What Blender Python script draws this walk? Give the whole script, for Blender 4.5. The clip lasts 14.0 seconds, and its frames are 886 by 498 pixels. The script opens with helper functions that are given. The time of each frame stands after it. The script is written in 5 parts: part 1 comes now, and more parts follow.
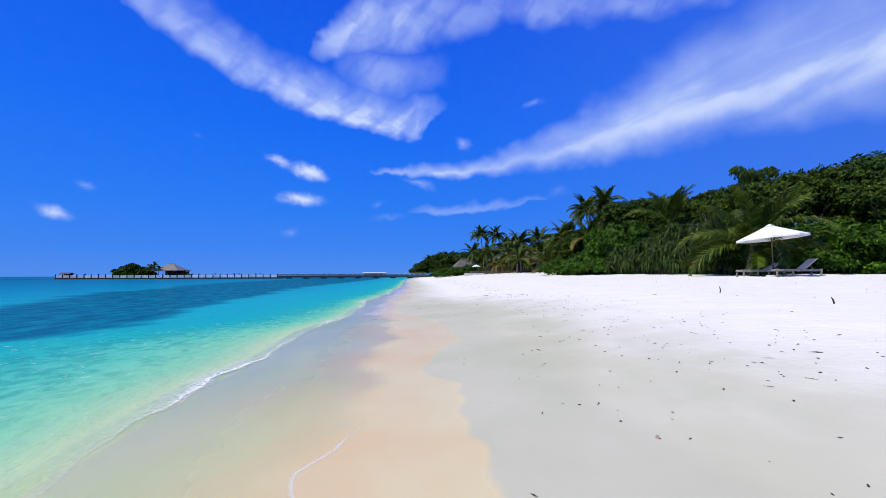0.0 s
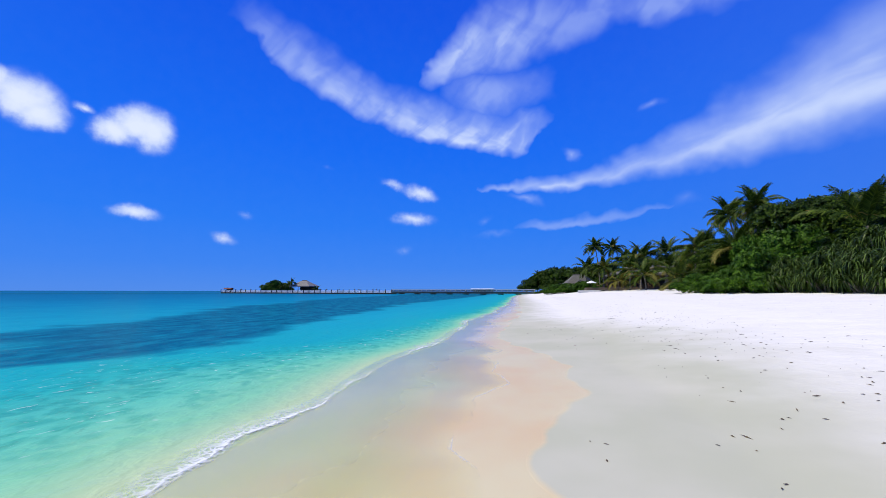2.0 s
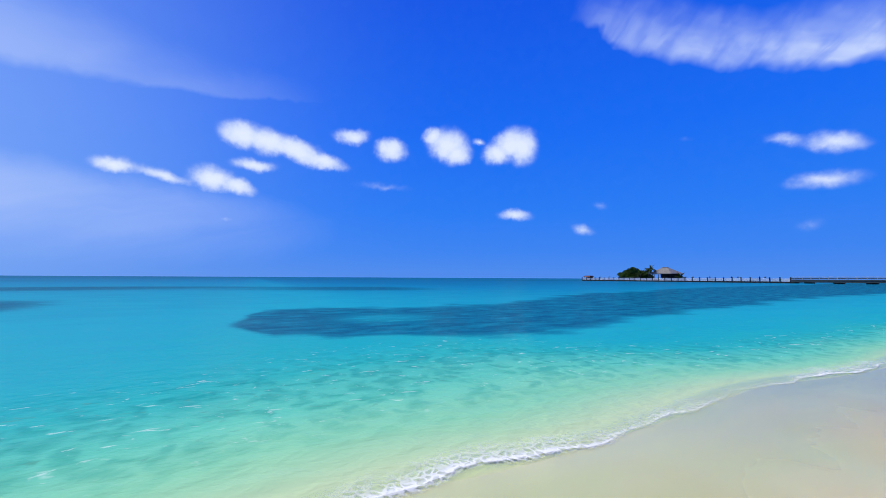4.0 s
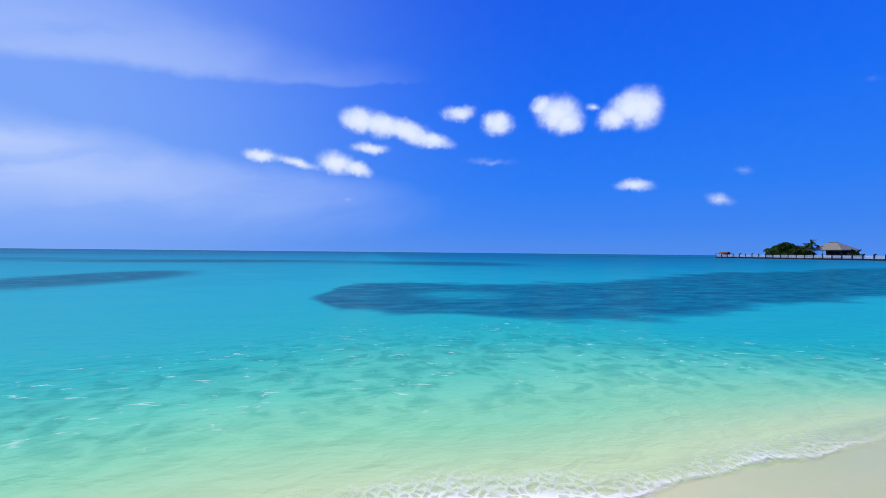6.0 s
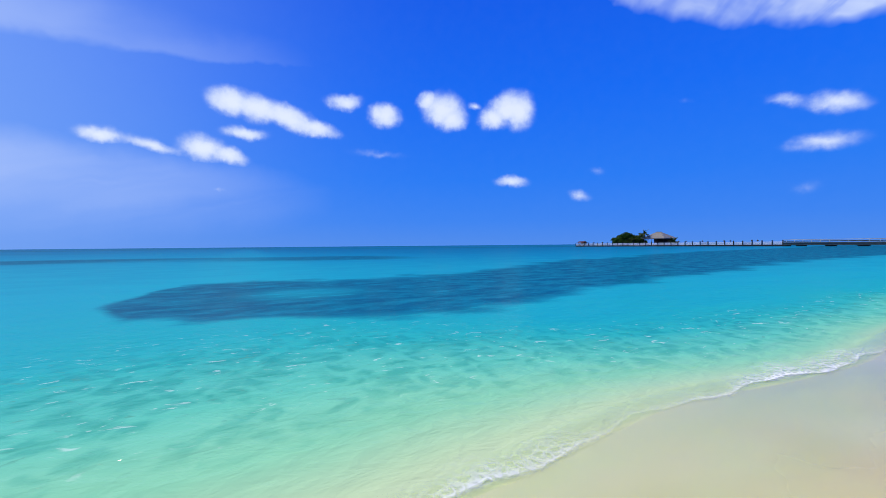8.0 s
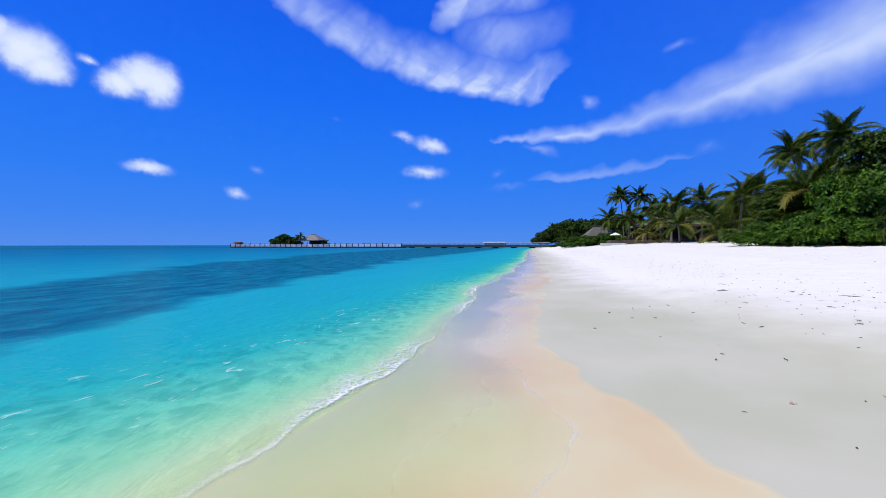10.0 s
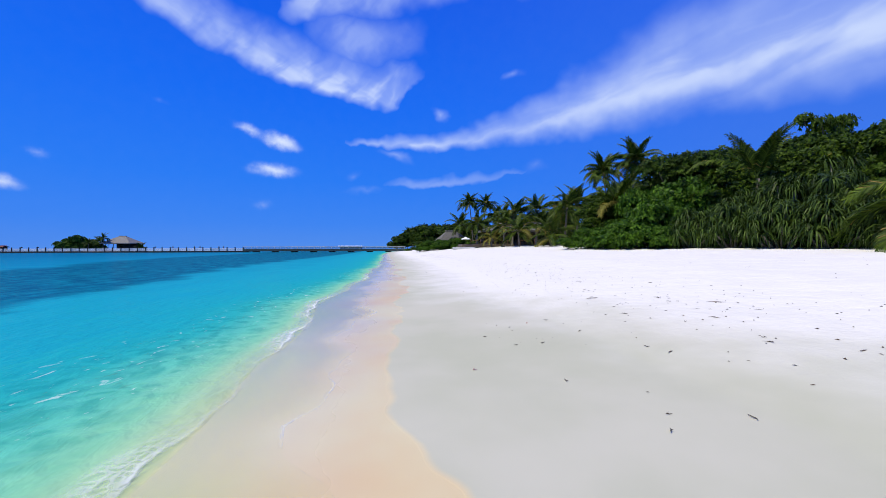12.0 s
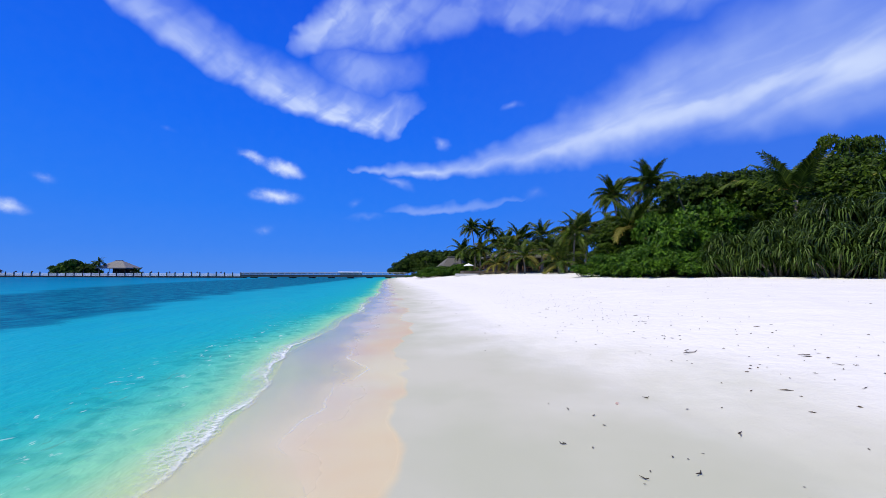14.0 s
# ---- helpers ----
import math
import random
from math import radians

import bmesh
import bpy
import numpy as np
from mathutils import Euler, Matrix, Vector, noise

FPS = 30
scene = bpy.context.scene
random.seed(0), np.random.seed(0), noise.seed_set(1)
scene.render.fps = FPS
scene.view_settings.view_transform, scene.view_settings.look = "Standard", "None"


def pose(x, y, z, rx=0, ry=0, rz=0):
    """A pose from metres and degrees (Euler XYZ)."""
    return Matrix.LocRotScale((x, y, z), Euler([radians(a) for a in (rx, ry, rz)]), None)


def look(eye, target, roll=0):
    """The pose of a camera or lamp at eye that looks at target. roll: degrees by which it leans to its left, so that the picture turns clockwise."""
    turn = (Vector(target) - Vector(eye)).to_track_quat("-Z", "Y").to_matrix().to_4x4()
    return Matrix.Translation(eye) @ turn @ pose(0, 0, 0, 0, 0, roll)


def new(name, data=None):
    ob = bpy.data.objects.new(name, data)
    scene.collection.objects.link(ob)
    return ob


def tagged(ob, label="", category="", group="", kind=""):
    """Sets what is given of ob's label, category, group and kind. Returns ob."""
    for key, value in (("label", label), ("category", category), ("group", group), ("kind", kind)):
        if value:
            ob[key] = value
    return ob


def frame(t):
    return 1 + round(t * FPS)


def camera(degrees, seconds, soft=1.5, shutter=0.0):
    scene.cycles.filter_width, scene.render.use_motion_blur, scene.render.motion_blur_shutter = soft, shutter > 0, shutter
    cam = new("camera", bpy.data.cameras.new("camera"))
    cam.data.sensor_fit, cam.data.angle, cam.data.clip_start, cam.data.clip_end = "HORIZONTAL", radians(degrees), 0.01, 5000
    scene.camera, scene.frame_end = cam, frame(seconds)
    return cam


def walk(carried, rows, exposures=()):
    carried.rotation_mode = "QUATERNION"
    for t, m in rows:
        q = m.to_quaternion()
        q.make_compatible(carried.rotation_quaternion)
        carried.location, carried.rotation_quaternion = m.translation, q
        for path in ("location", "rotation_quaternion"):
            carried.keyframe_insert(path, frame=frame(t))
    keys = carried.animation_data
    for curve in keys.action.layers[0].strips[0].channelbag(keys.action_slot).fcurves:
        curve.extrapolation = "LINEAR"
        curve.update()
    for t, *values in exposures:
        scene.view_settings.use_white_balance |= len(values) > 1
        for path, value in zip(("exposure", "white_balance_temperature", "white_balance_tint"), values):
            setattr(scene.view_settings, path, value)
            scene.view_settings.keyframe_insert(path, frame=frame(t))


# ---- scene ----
cam = camera(96.37, 14.0, soft=0.5)
PATH = [
    (0.00, pose(0.000, -0.000, 1.381, 93.77, 0.19, -0.00)),
    (0.50, pose(0.007, 0.544, 1.414, 94.01, 0.08, 0.58)),
    (1.00, pose(-0.014, 1.079, 1.429, 94.60, 0.16, 2.33)),
    (1.50, pose(-0.035, 1.597, 1.442, 95.42, 0.03, 6.66)),
    (2.00, pose(-0.082, 2.103, 1.450, 96.10, -0.14, 15.49)),
    (2.50, pose(-0.139, 2.587, 1.453, 96.33, -0.37, 27.67)),
    (3.00, pose(-0.206, 3.050, 1.453, 96.02, -0.26, 41.15)),
    (3.50, pose(-0.279, 3.495, 1.452, 95.39, -0.23, 53.73)),
    (4.00, pose(-0.358, 3.924, 1.451, 94.13, -0.31, 64.15)),
    (4.25, pose(-0.401, 4.129, 1.451, 93.38, -0.39, 68.40)),
    (4.75, pose(-0.514, 4.475, 1.452, 92.14, -0.59, 74.55)),
    (5.25, pose(-0.645, 4.768, 1.454, 91.22, -0.73, 78.06)),
    (5.75, pose(-0.777, 5.051, 1.456, 90.63, -0.71, 79.49)),
    (6.25, pose(-0.890, 5.365, 1.457, 90.38, -0.40, 79.40)),
    (6.50, pose(-0.934, 5.546, 1.457, 90.38, -0.10, 78.97)),
    (7.00, pose(-1.014, 5.926, 1.456, 90.26, 0.28, 76.63)),
    (7.50, pose(-1.089, 6.314, 1.454, 89.73, -0.00, 71.73)),
    (8.00, pose(-1.159, 6.714, 1.452, 89.48, 0.51, 63.69)),
    (8.50, pose(-1.223, 7.126, 1.450, 89.08, -0.01, 52.79)),
    (9.00, pose(-1.283, 7.551, 1.448, 89.04, 0.03, 40.17)),
    (9.25, pose(-1.309, 7.767, 1.446, 89.12, 0.14, 33.68)),
    (9.75, pose(-1.338, 8.241, 1.439, 89.31, 0.12, 22.25)),
    (10.25, pose(-1.350, 8.766, 1.430, 89.52, -0.06, 12.91)),
    (10.75, pose(-1.363, 9.337, 1.422, 89.70, -0.24, 5.70)),
    (11.25, pose(-1.393, 9.950, 1.419, 89.81, -0.23, 0.67)),
    (11.50, pose(-1.420, 10.271, 1.421, 89.82, -0.10, -1.02)),
    (12.00, pose(-1.490, 10.920, 1.428, 89.94, 0.13, -3.30)),
    (12.50, pose(-1.548, 11.572, 1.432, 90.32, 0.10, -4.51)),
    (13.00, pose(-1.597, 12.229, 1.438, 91.29, 0.11, -4.64)),
    (13.50, pose(-1.635, 12.884, 1.443, 92.54, 0.11, -4.32)),
    (14.00, pose(-1.676, 13.546, 1.451, 93.77, -0.20, -3.26)),
]
walk(cam, PATH)

# ---- sky and sun ----
SUN_SIDE, SUN_HIGH = 112.0, 57.0      # degrees to the left of straight ahead, degrees above the horizon


def lin(r, g, b):
    """A display colour, 0 to 255, as a linear RGBA."""
    f = lambda c: c / 12.92 if c <= 0.04045 else ((c + 0.055) / 1.055) ** 2.4
    return (f(r / 255), f(g / 255), f(b / 255), 1.0)


def bearing(az, el):
    a, e = radians(az), radians(el)
    return Vector((-math.sin(a) * math.cos(e), math.cos(a) * math.cos(e), math.sin(e)))


# Long clouds: degrees to the left, lower edge, upper edge, density
CIRRUS_WING = [(46, 32, 37, 0), (42.3, 30.6, 36.5, .3), (38.3, 27.1, 35, .55), (33.8, 25.5, 33.5, .65), (29.4, 24.2, 32.5, .7), (26.7, 23.2, 31, .75),
               (22.5, 21.9, 29.6, .8), (18.1, 20.9, 28.6, .85), (13.4, 19.9, 28, .9), (9.8, 19.4, 27.5, .95), (6.9, 18.2, 27, .95), (3.6, 19.2, 26.5, .85),
               (1.5, 21.0, 25.5, .5), (-1, 22.6, 24.5, 0)]
CIRRUS_PLUME = [(18.8, 28.0, 29.6, 0), (17.2, 27.5, 33, .6), (15, 28.0, 35.5, .75), (12.7, 28.4, 38.5, .78), (7.8, 28.8, 40.5, .7), (2.8, 29.6, 40.5, .55),
                (-1.5, 30.8, 40, .45), (-8, 31.8, 40, .42), (-18, 31.3, 39, .5), (-25, 30.6, 38.5, .45), (-35, 29.3, 37.5, .4), (-45, 28, 36, .1)]
CIRRUS_BETWEEN = [(16, 24, 31, 0), (11, 23.5, 31.5, .5), (6, 23.5, 31.5, .48), (2, 24, 31, .25), (-2, 25, 31, 0)]
CIRRUS_BAND = [(10.8, 14.6, 15.3, .1), (6, 13.9, 15.9, .75), (1.1, 13.2, 16.6, .85), (-5.5, 13.6, 17.6, .8), (-12, 13.9, 19.6, .75), (-18.9, 14.1, 22.8, .8),
               (-24.7, 14.2, 25.8, .85), (-31.2, 14.4, 28.6, .9), (-37, 14.4, 30.6, .95), (-42, 14.4, 32, .97), (-49, 14.0, 33, .97), (-62, 12, 31, .7)]
CIRRUS_STREAK = [(5.5, 8.4, 9.6, 0), (2, 8.3, 10.2, .38), (-3, 8.4, 10.5, .48), (-8, 9.1, 11.0, .42), (-13.5, 10.4, 11.4, .2), (-16, 10.8, 11.4, 0)]
VEIL_HIGH = [(130, 17.4, 31, .5), (116.4, 19.3, 31, .5), (108, 20.2, 30, .42), (101.4, 20.9, 28, .28), (90, 22, 27, .14), (80, 23, 26, 0)]
VEIL_LOW = [(130, -2, 15, .7), (118.7, -2, 13.6, .6), (111, -2, 12.6, .5), (100, -2, 12, .36), (90, -2, 11.4, .2), (78, 2, 9.5, 0)]
# Small clouds: degrees to the left, degrees up, half length, half width, tilt, density
WISPS = [(3.0, 12.9, 2.7, .7, -16, .35), (9.3, 10.1, 1.6, 1.0, 9, .25), (-13.7, 23.2, 1.5, .7, 8, .3), (-2.6, 19.0, 1.2, .6, -19, .4), (-16.5, 11.5, 2.2, 1.4, 0, .22),
         (8, 8.0, 3.5, .6, 3, .22), (32, 17, 1.0, .5, 0, .2)]
CUMULUS = [(91.6, 18.0, 2.5, 1.4, -5, 1), (88.6, 17.6, 3.2, 1.45, -12, 1), (85.0, 16.9, 3.4, 1.3, -15, 1), (81.4, 15.8, 2.9, 1.0, -12, .95),
           (77.4, 19.4, 2.2, 1.0, 5, .85), (71.8, 17.9, 2.0, 1.45, 0, .95), (65.7, 19.9, 1.3, 1.2, 0, .9), (63.6, 18.8, 2.5, 2.0, 0, 1),
           (62.4, 17.7, 2.0, 1.5, 0, 1), (54.2, 18.7, 2.6, 1.8, 12, 1), (52.7, 18.2, 1.9, 2.1, 0, 1), (56.4, 17.5, 1.8, 1.4, 0, 1), (59.1, 19.1, .9, .5, -12, .6),
           (90.1, 14.5, 2.3, .75, 0, .85), (104.5, 12.3, 2.1, .85, 3, .85), (99.8, 11.8, 3.0, .65, -10, .7), (94.8, 12.1, 2.2, 1.5, 0, .95), (92.2, 11.5, 2.2, 1.0, -8, .9),
           (53.7, 8.9, 2.1, .8, -3, .75)]
CUMULUS_SMALL = [(44.8, 6.6, 1.6, .7, -15, .55), (42.4, 9.6, 1.1, .6, -9, .3), (72.9, 12.9, 4.0, .6, -1, .28),
                 (93.0, 7.0, 1.8, .7, -3, .35), (18.8, 14.0, 2.3, 1.0, -17, .72), (22.6, 15.2, 2.0, .7, -19, .5),
                 (19.8, 10.4, 2.9, .9, -1, .58), (21.4, 5.9, 1.4, .7, -1, .25)]


class Nodes:
    """Short hand for a node tree."""

    def __init__(self, tree):
        self.t = tree
        tree.nodes.clear()

    def add(self, kind):
        return self.t.nodes.new(kind)

    def link(self, a, b):
        self.t.links.new(a, b)

    def put(self, socket, v):
        if isinstance(v, bpy.types.NodeSocket):
            self.link(v, socket)
        else:
            socket.default_value = v

    def math(self, op, a, b=0.0, c=None, clamp=False):
        n = self.add("ShaderNodeMath")
        n.operation, n.use_clamp = op, clamp
        self.put(n.inputs[0], a)
        self.put(n.inputs[1], b)
        if c is not None:
            self.put(n.inputs[2], c)
        return n.outputs[0]

    def vec(self, op, a, b):
        n = self.add("ShaderNodeVectorMath")
        n.operation = op
        self.put(n.inputs[0], a)
        self.put(n.inputs[1], b)
        return n.outputs[0]

    def noise(self, vector, scale, detail=4.0, rough=0.55, distort=0.0):
        n = self.add("ShaderNodeTexNoise")
        self.link(vector, n.inputs["Vector"])
        n.inputs["Scale"].default_value, n.inputs["Detail"].default_value = scale, detail
        n.inputs["Roughness"].default_value, n.inputs["Distortion"].default_value = rough, distort
        return n

    def stretch(self, vector, scale, rot=(0, 0, 0)):
        n = self.add("ShaderNodeMapping")
        self.link(vector, n.inputs["Vector"])
        n.inputs["Scale"].default_value, n.inputs["Rotation"].default_value = scale, rot
        return n.outputs[0]

    def range(self, v, a, b, c=0.0, d=1.0, smooth=True):
        n = self.add("ShaderNodeMapRange")
        n.interpolation_type = "SMOOTHSTEP" if smooth else "LINEAR"
        self.put(n.inputs[0], v)
        for i, x in enumerate((a, b, c, d)):
            self.put(n.inputs[1 + i], x)
        return n.outputs[0]

    def mix(self, fac, a, b, blend="MIX"):
        n = self.add("ShaderNodeMix")
        n.data_type, n.blend_type = "RGBA", blend
        self.put(n.inputs[0], fac)
        self.put(n.inputs[6], a)
        self.put(n.inputs[7], b)
        return n.outputs[2]

    def ramp(self, fac, stops):
        n = self.add("ShaderNodeValToRGB")
        self.link(fac, n.inputs[0])
        e = n.color_ramp.elements
        while len(e) < len(stops):
            e.new(0.5)
        for el, (p, c) in zip(e, stops):
            el.position, el.color = p, c
        return n.outputs[0]

    def attr(self, name):
        n = self.add("ShaderNodeAttribute")
        n.attribute_name = name
        return n.outputs["Fac"]


def cloud_group(N, way, rows):
    """The densest of several soft ellipses on the sky."""
    total = None
    for az, el, a, b, tilt, s in rows:
        c = bearing(az, el)
        right = Vector((c.y, -c.x, 0)).normalized()
        up = right.cross(c)
        u = right * math.cos(radians(tilt)) + up * math.sin(radians(tilt))
        v = c.cross(u) * -1
        turn = Matrix((u, v, u.cross(v))).transposed()
        m = N.add("ShaderNodeMapping")
        m.vector_type = "TEXTURE"
        N.link(way, m.inputs["Vector"])
        m.inputs["Location"].default_value = c
        m.inputs["Rotation"].default_value = turn.to_euler()
        m.inputs["Scale"].default_value = (radians(a) * 1.5, radians(b) * 1.5, 0.6)
        g = N.add("ShaderNodeTexGradient")
        g.gradient_type = "SPHERICAL"
        N.link(m.outputs[0], g.inputs[0])
        one = N.math("MULTIPLY", g.outputs["Fac"], s)
        total = one if total is None else N.math("SMOOTH_MAX", total, one, 0.15)
    return total


world = bpy.data.worlds.new("sky")
scene.world = world
world.use_nodes = True
N = Nodes(world.node_tree)
coords = N.add("ShaderNodeTexCoord")
way = coords.outputs["Generated"]
sky = N.add("ShaderNodeTexSky")
sky.sky_type, sky.sun_disc = "NISHITA", False
sky.sun_elevation, sky.sun_rotation = radians(SUN_HIGH), radians(-SUN_SIDE)
sky.air_density, sky.dust_density, sky.ozone_density = 1.0, 0.3, 3.0
split = N.add("ShaderNodeSeparateXYZ")
N.link(way, split.inputs[0])
# a deep tropical blue over the plain sky, paler down to the horizon and towards the sun's side
deep = N.ramp(N.math("MAXIMUM", split.outputs["Z"], 0.0), [(0.0, lin(76, 139, 236)), (0.06, lin(56, 131, 242)), (0.16, lin(34, 122, 245)),
                                                           (0.34, lin(10, 106, 244)), (0.6, lin(4, 84, 230)), (1.0, lin(4, 64, 205))])
deep = N.mix(1.0, deep, (10, 10, 10, 1), "MULTIPLY")
air = N.mix(0.985, sky.outputs[0], deep)
glare = N.add("ShaderNodeVectorMath")
glare.operation = "DOT_PRODUCT"
N.link(way, glare.inputs[0])
glare.inputs[1].default_value = bearing(128, 14)
air = N.mix(N.math("MULTIPLY", N.math("POWER", N.math("MAXIMUM", glare.outputs["Value"], 0.0), 6.5), 0.6), air, (3.0, 5.0, 9.6, 1))
# a greyer blue low over the island
lee = N.add("ShaderNodeVectorMath")
lee.operation = "DOT_PRODUCT"
N.link(way, lee.inputs[0])
lee.inputs[1].default_value = bearing(-55, 10)
air = N.mix(N.math("MULTIPLY", N.math("POWER", N.math("MAXIMUM", lee.outputs["Value"], 0.0), 5.0), 0.45), air, (0.75, 1.75, 7.2, 1))


def angles(N, v):
    """Degrees to the left and degrees up of a direction."""
    n = N.add("ShaderNodeSeparateXYZ")
    N.link(v, n.inputs[0])
    left = N.math("ARCTAN2", N.math("MULTIPLY", n.outputs["X"], -1.0), n.outputs["Y"])
    up = N.math("ARCSINE", N.math("MINIMUM", N.math("MAXIMUM", n.outputs["Z"], -1.0), 1.0))
    return N.math("MULTIPLY", left, 57.29578), N.math("MULTIPLY", up, 57.29578)


def streaks(N, left, up, slope, long, short, lo, hi, least):
    """Fibres drawn out along one slope of the sky."""
    c, n = math.cos(radians(slope)), math.sin(radians(slope))
    along = N.math("SUBTRACT", N.math("MULTIPLY", up, n / long), N.math("MULTIPLY", left, c / long))
    across = N.math("ADD", N.math("MULTIPLY", up, c / short), N.math("MULTIPLY", left, n / short))
    co = N.add("ShaderNodeCombineXYZ")
    N.link(along, co.inputs[0])
    N.link(across, co.inputs[1])
    return N.range(N.noise(co.outputs[0], 1.0, 3.0, 0.5, 0.35).outputs["Fac"], lo, hi, least, 1.0)


def ribbon(N, left, up, rows, lower, upper):
    """A long cloud between two edges; how far its fringes reach in is given as shares of its width."""
    a, b = rows[0][0], rows[-1][0]
    u = N.math("DIVIDE", N.math("SUBTRACT", a, left), a - b, clamp=True)
    n = N.add("ShaderNodeSeparateColor")
    N.link(N.ramp(u, [((a - r[0]) / (a - b), (r[1] / 60, r[2] / 60, r[3], 1)) for r in rows]), n.inputs[0])
    low, high = N.math("MULTIPLY", n.outputs[0], 60.0), N.math("MULTIPLY", n.outputs[1], 60.0)
    t = N.math("DIVIDE", N.math("SUBTRACT", up, low), N.math("SUBTRACT", high, low))
    inside = N.math("MULTIPLY", N.range(t, 0.0, lower), N.range(t, upper, 1.0, 1.0, 0.0))
    ends = N.math("MULTIPLY", N.math("GREATER_THAN", u, 0.0), N.math("LESS_THAN", u, 1.0))
    return N.math("MULTIPLY", N.math("MULTIPLY", inside, n.outputs[2]), ends)


# the clouds' edges wander at two sizes
big = N.noise(way, 7.0, 4.0, 0.6)
fine = N.noise(way, 19.0, 5.0, 0.55)
curly = N.noise(way, 48.0, 3.5, 0.55)
half = (0.5, 0.5, 0.5)
off_big = N.vec("SUBTRACT", big.outputs["Color"], half)
off_fine = N.vec("SUBTRACT", fine.outputs["Color"], half)
off_soft = N.vec("SUBTRACT", N.noise(way, 15.0, 2.5, 0.5).outputs["Color"], half)
off_curl = N.vec("SUBTRACT", curly.outputs["Color"], half)
warp_c = N.vec("ADD", N.vec("ADD", way, N.vec("MULTIPLY", off_big, (0.06, 0.06, 0.035))), N.vec("MULTIPLY", off_soft, (0.055, 0.055, 0.045)))
warp_k = N.vec("ADD", N.vec("ADD", way, N.vec("MULTIPLY", off_fine, (0.026, 0.026, 0.024))), N.vec("MULTIPLY", off_curl, (0.009, 0.009, 0.009)))
left, up = angles(N, warp_c)
left0, up0 = angles(N, N.vec("ADD", way, N.vec("MULTIPLY", off_big, (0.05, 0.05, 0.05))))
hook = N.math("MULTIPLY", streaks(N, left0, up0, 40, 7.0, 3.0, 0.30, 0.6, 0.55), streaks(N, left0, up0, -24, 11.0, 3.4, 0.30, 0.58, 0.7))
combed = streaks(N, left0, up0, 13, 20.0, 3.6, 0.28, 0.62, 0.62)
wing = N.math("MAXIMUM", ribbon(N, left, up, CIRRUS_WING, 0.2, 0.22), ribbon(N, left, up, CIRRUS_PLUME, 0.32, 0.4))
wing = N.math("MAXIMUM", wing, ribbon(N, left, up, CIRRUS_BETWEEN, 0.4, 0.5))
band = N.math("MAXIMUM", ribbon(N, left, up, CIRRUS_BAND, 0.4, 0.3), ribbon(N, left, up, CIRRUS_STREAK, 0.3, 0.3))
band = N.math("MAXIMUM", band, N.range(cloud_group(N, warp_c, WISPS), 0.05, 0.7))
haze = N.math("MAXIMUM", ribbon(N, left0, up0, VEIL_HIGH, 0.13, 0.08), ribbon(N, left0, up0, VEIL_LOW, 0.6, 0.72))
veil = N.math("MAXIMUM", N.math("MULTIPLY", wing, hook), N.math("MULTIPLY", N.math("MAXIMUM", band, haze), combed))
puff = N.math("SMOOTH_MAX", cloud_group(N, warp_k, CUMULUS), cloud_group(N, warp_k, CUMULUS_SMALL), 0.05)
curl = curly.outputs["Fac"]
puff = N.math("MULTIPLY_ADD", N.math("MULTIPLY_ADD", curl, 0.3, -0.15), N.range(puff, 0.05, 0.3), puff)
puff_d = N.range(puff, 0.06, 0.60)
cover = N.math("MAXIMUM", N.math("MULTIPLY", veil, 1.0), N.math("MULTIPLY", puff_d, 0.86), clamp=True)
tint = N.mix(N.range(N.math("ADD", puff, N.math("MULTIPLY_ADD", curl, 0.2, -0.1)), 0.15, 0.9), (4.9, 6.2, 10.0, 1), (8.8, 9.5, 10.3, 1))
tint = N.mix(N.range(veil, 0.45, 0.95), tint, (6.6, 7.7, 10.2, 1))
colour = N.mix(cover, air, tint)
bg = N.add("ShaderNodeBackground")
bg.inputs["Strength"].default_value = 0.1
N.link(colour, bg.inputs["Color"])
out = N.add("ShaderNodeOutputWorld")
N.link(bg.outputs[0], out.inputs["Surface"])

lamp = bpy.data.lights.new("sun", "SUN")
lamp.energy, lamp.angle, lamp.color = 3.9, radians(0.53), (1.0, 0.94, 0.68)
sun = new("sun", lamp)
sun.matrix_world = look(bearing(SUN_SIDE, SUN_HIGH) * 60, (0, 0, 0))


# ---- materials ----
def material(name, rough=0.6, spec=0.5, metal=0.0):
    m = bpy.data.materials.new(name)
    m.use_nodes = True
    N = Nodes(m.node_tree)
    p = N.add("ShaderNodeBsdfPrincipled")
    p.inputs["Roughness"].default_value = rough
    p.inputs["Specular IOR Level"].default_value = spec
    p.inputs["Metallic"].default_value = metal
    o = N.add("ShaderNodeOutputMaterial")
    N.link(p.outputs[0], o.inputs["Surface"])
    return m, N, p, o


def bump(N, p, height, strength, distance):
    b = N.add("ShaderNodeBump")
    b.inputs["Strength"].default_value, b.inputs["Distance"].default_value = strength, distance
    N.link(height, b.inputs["Height"])
    N.link(b.outputs[0], p.inputs["Normal"])
    return b


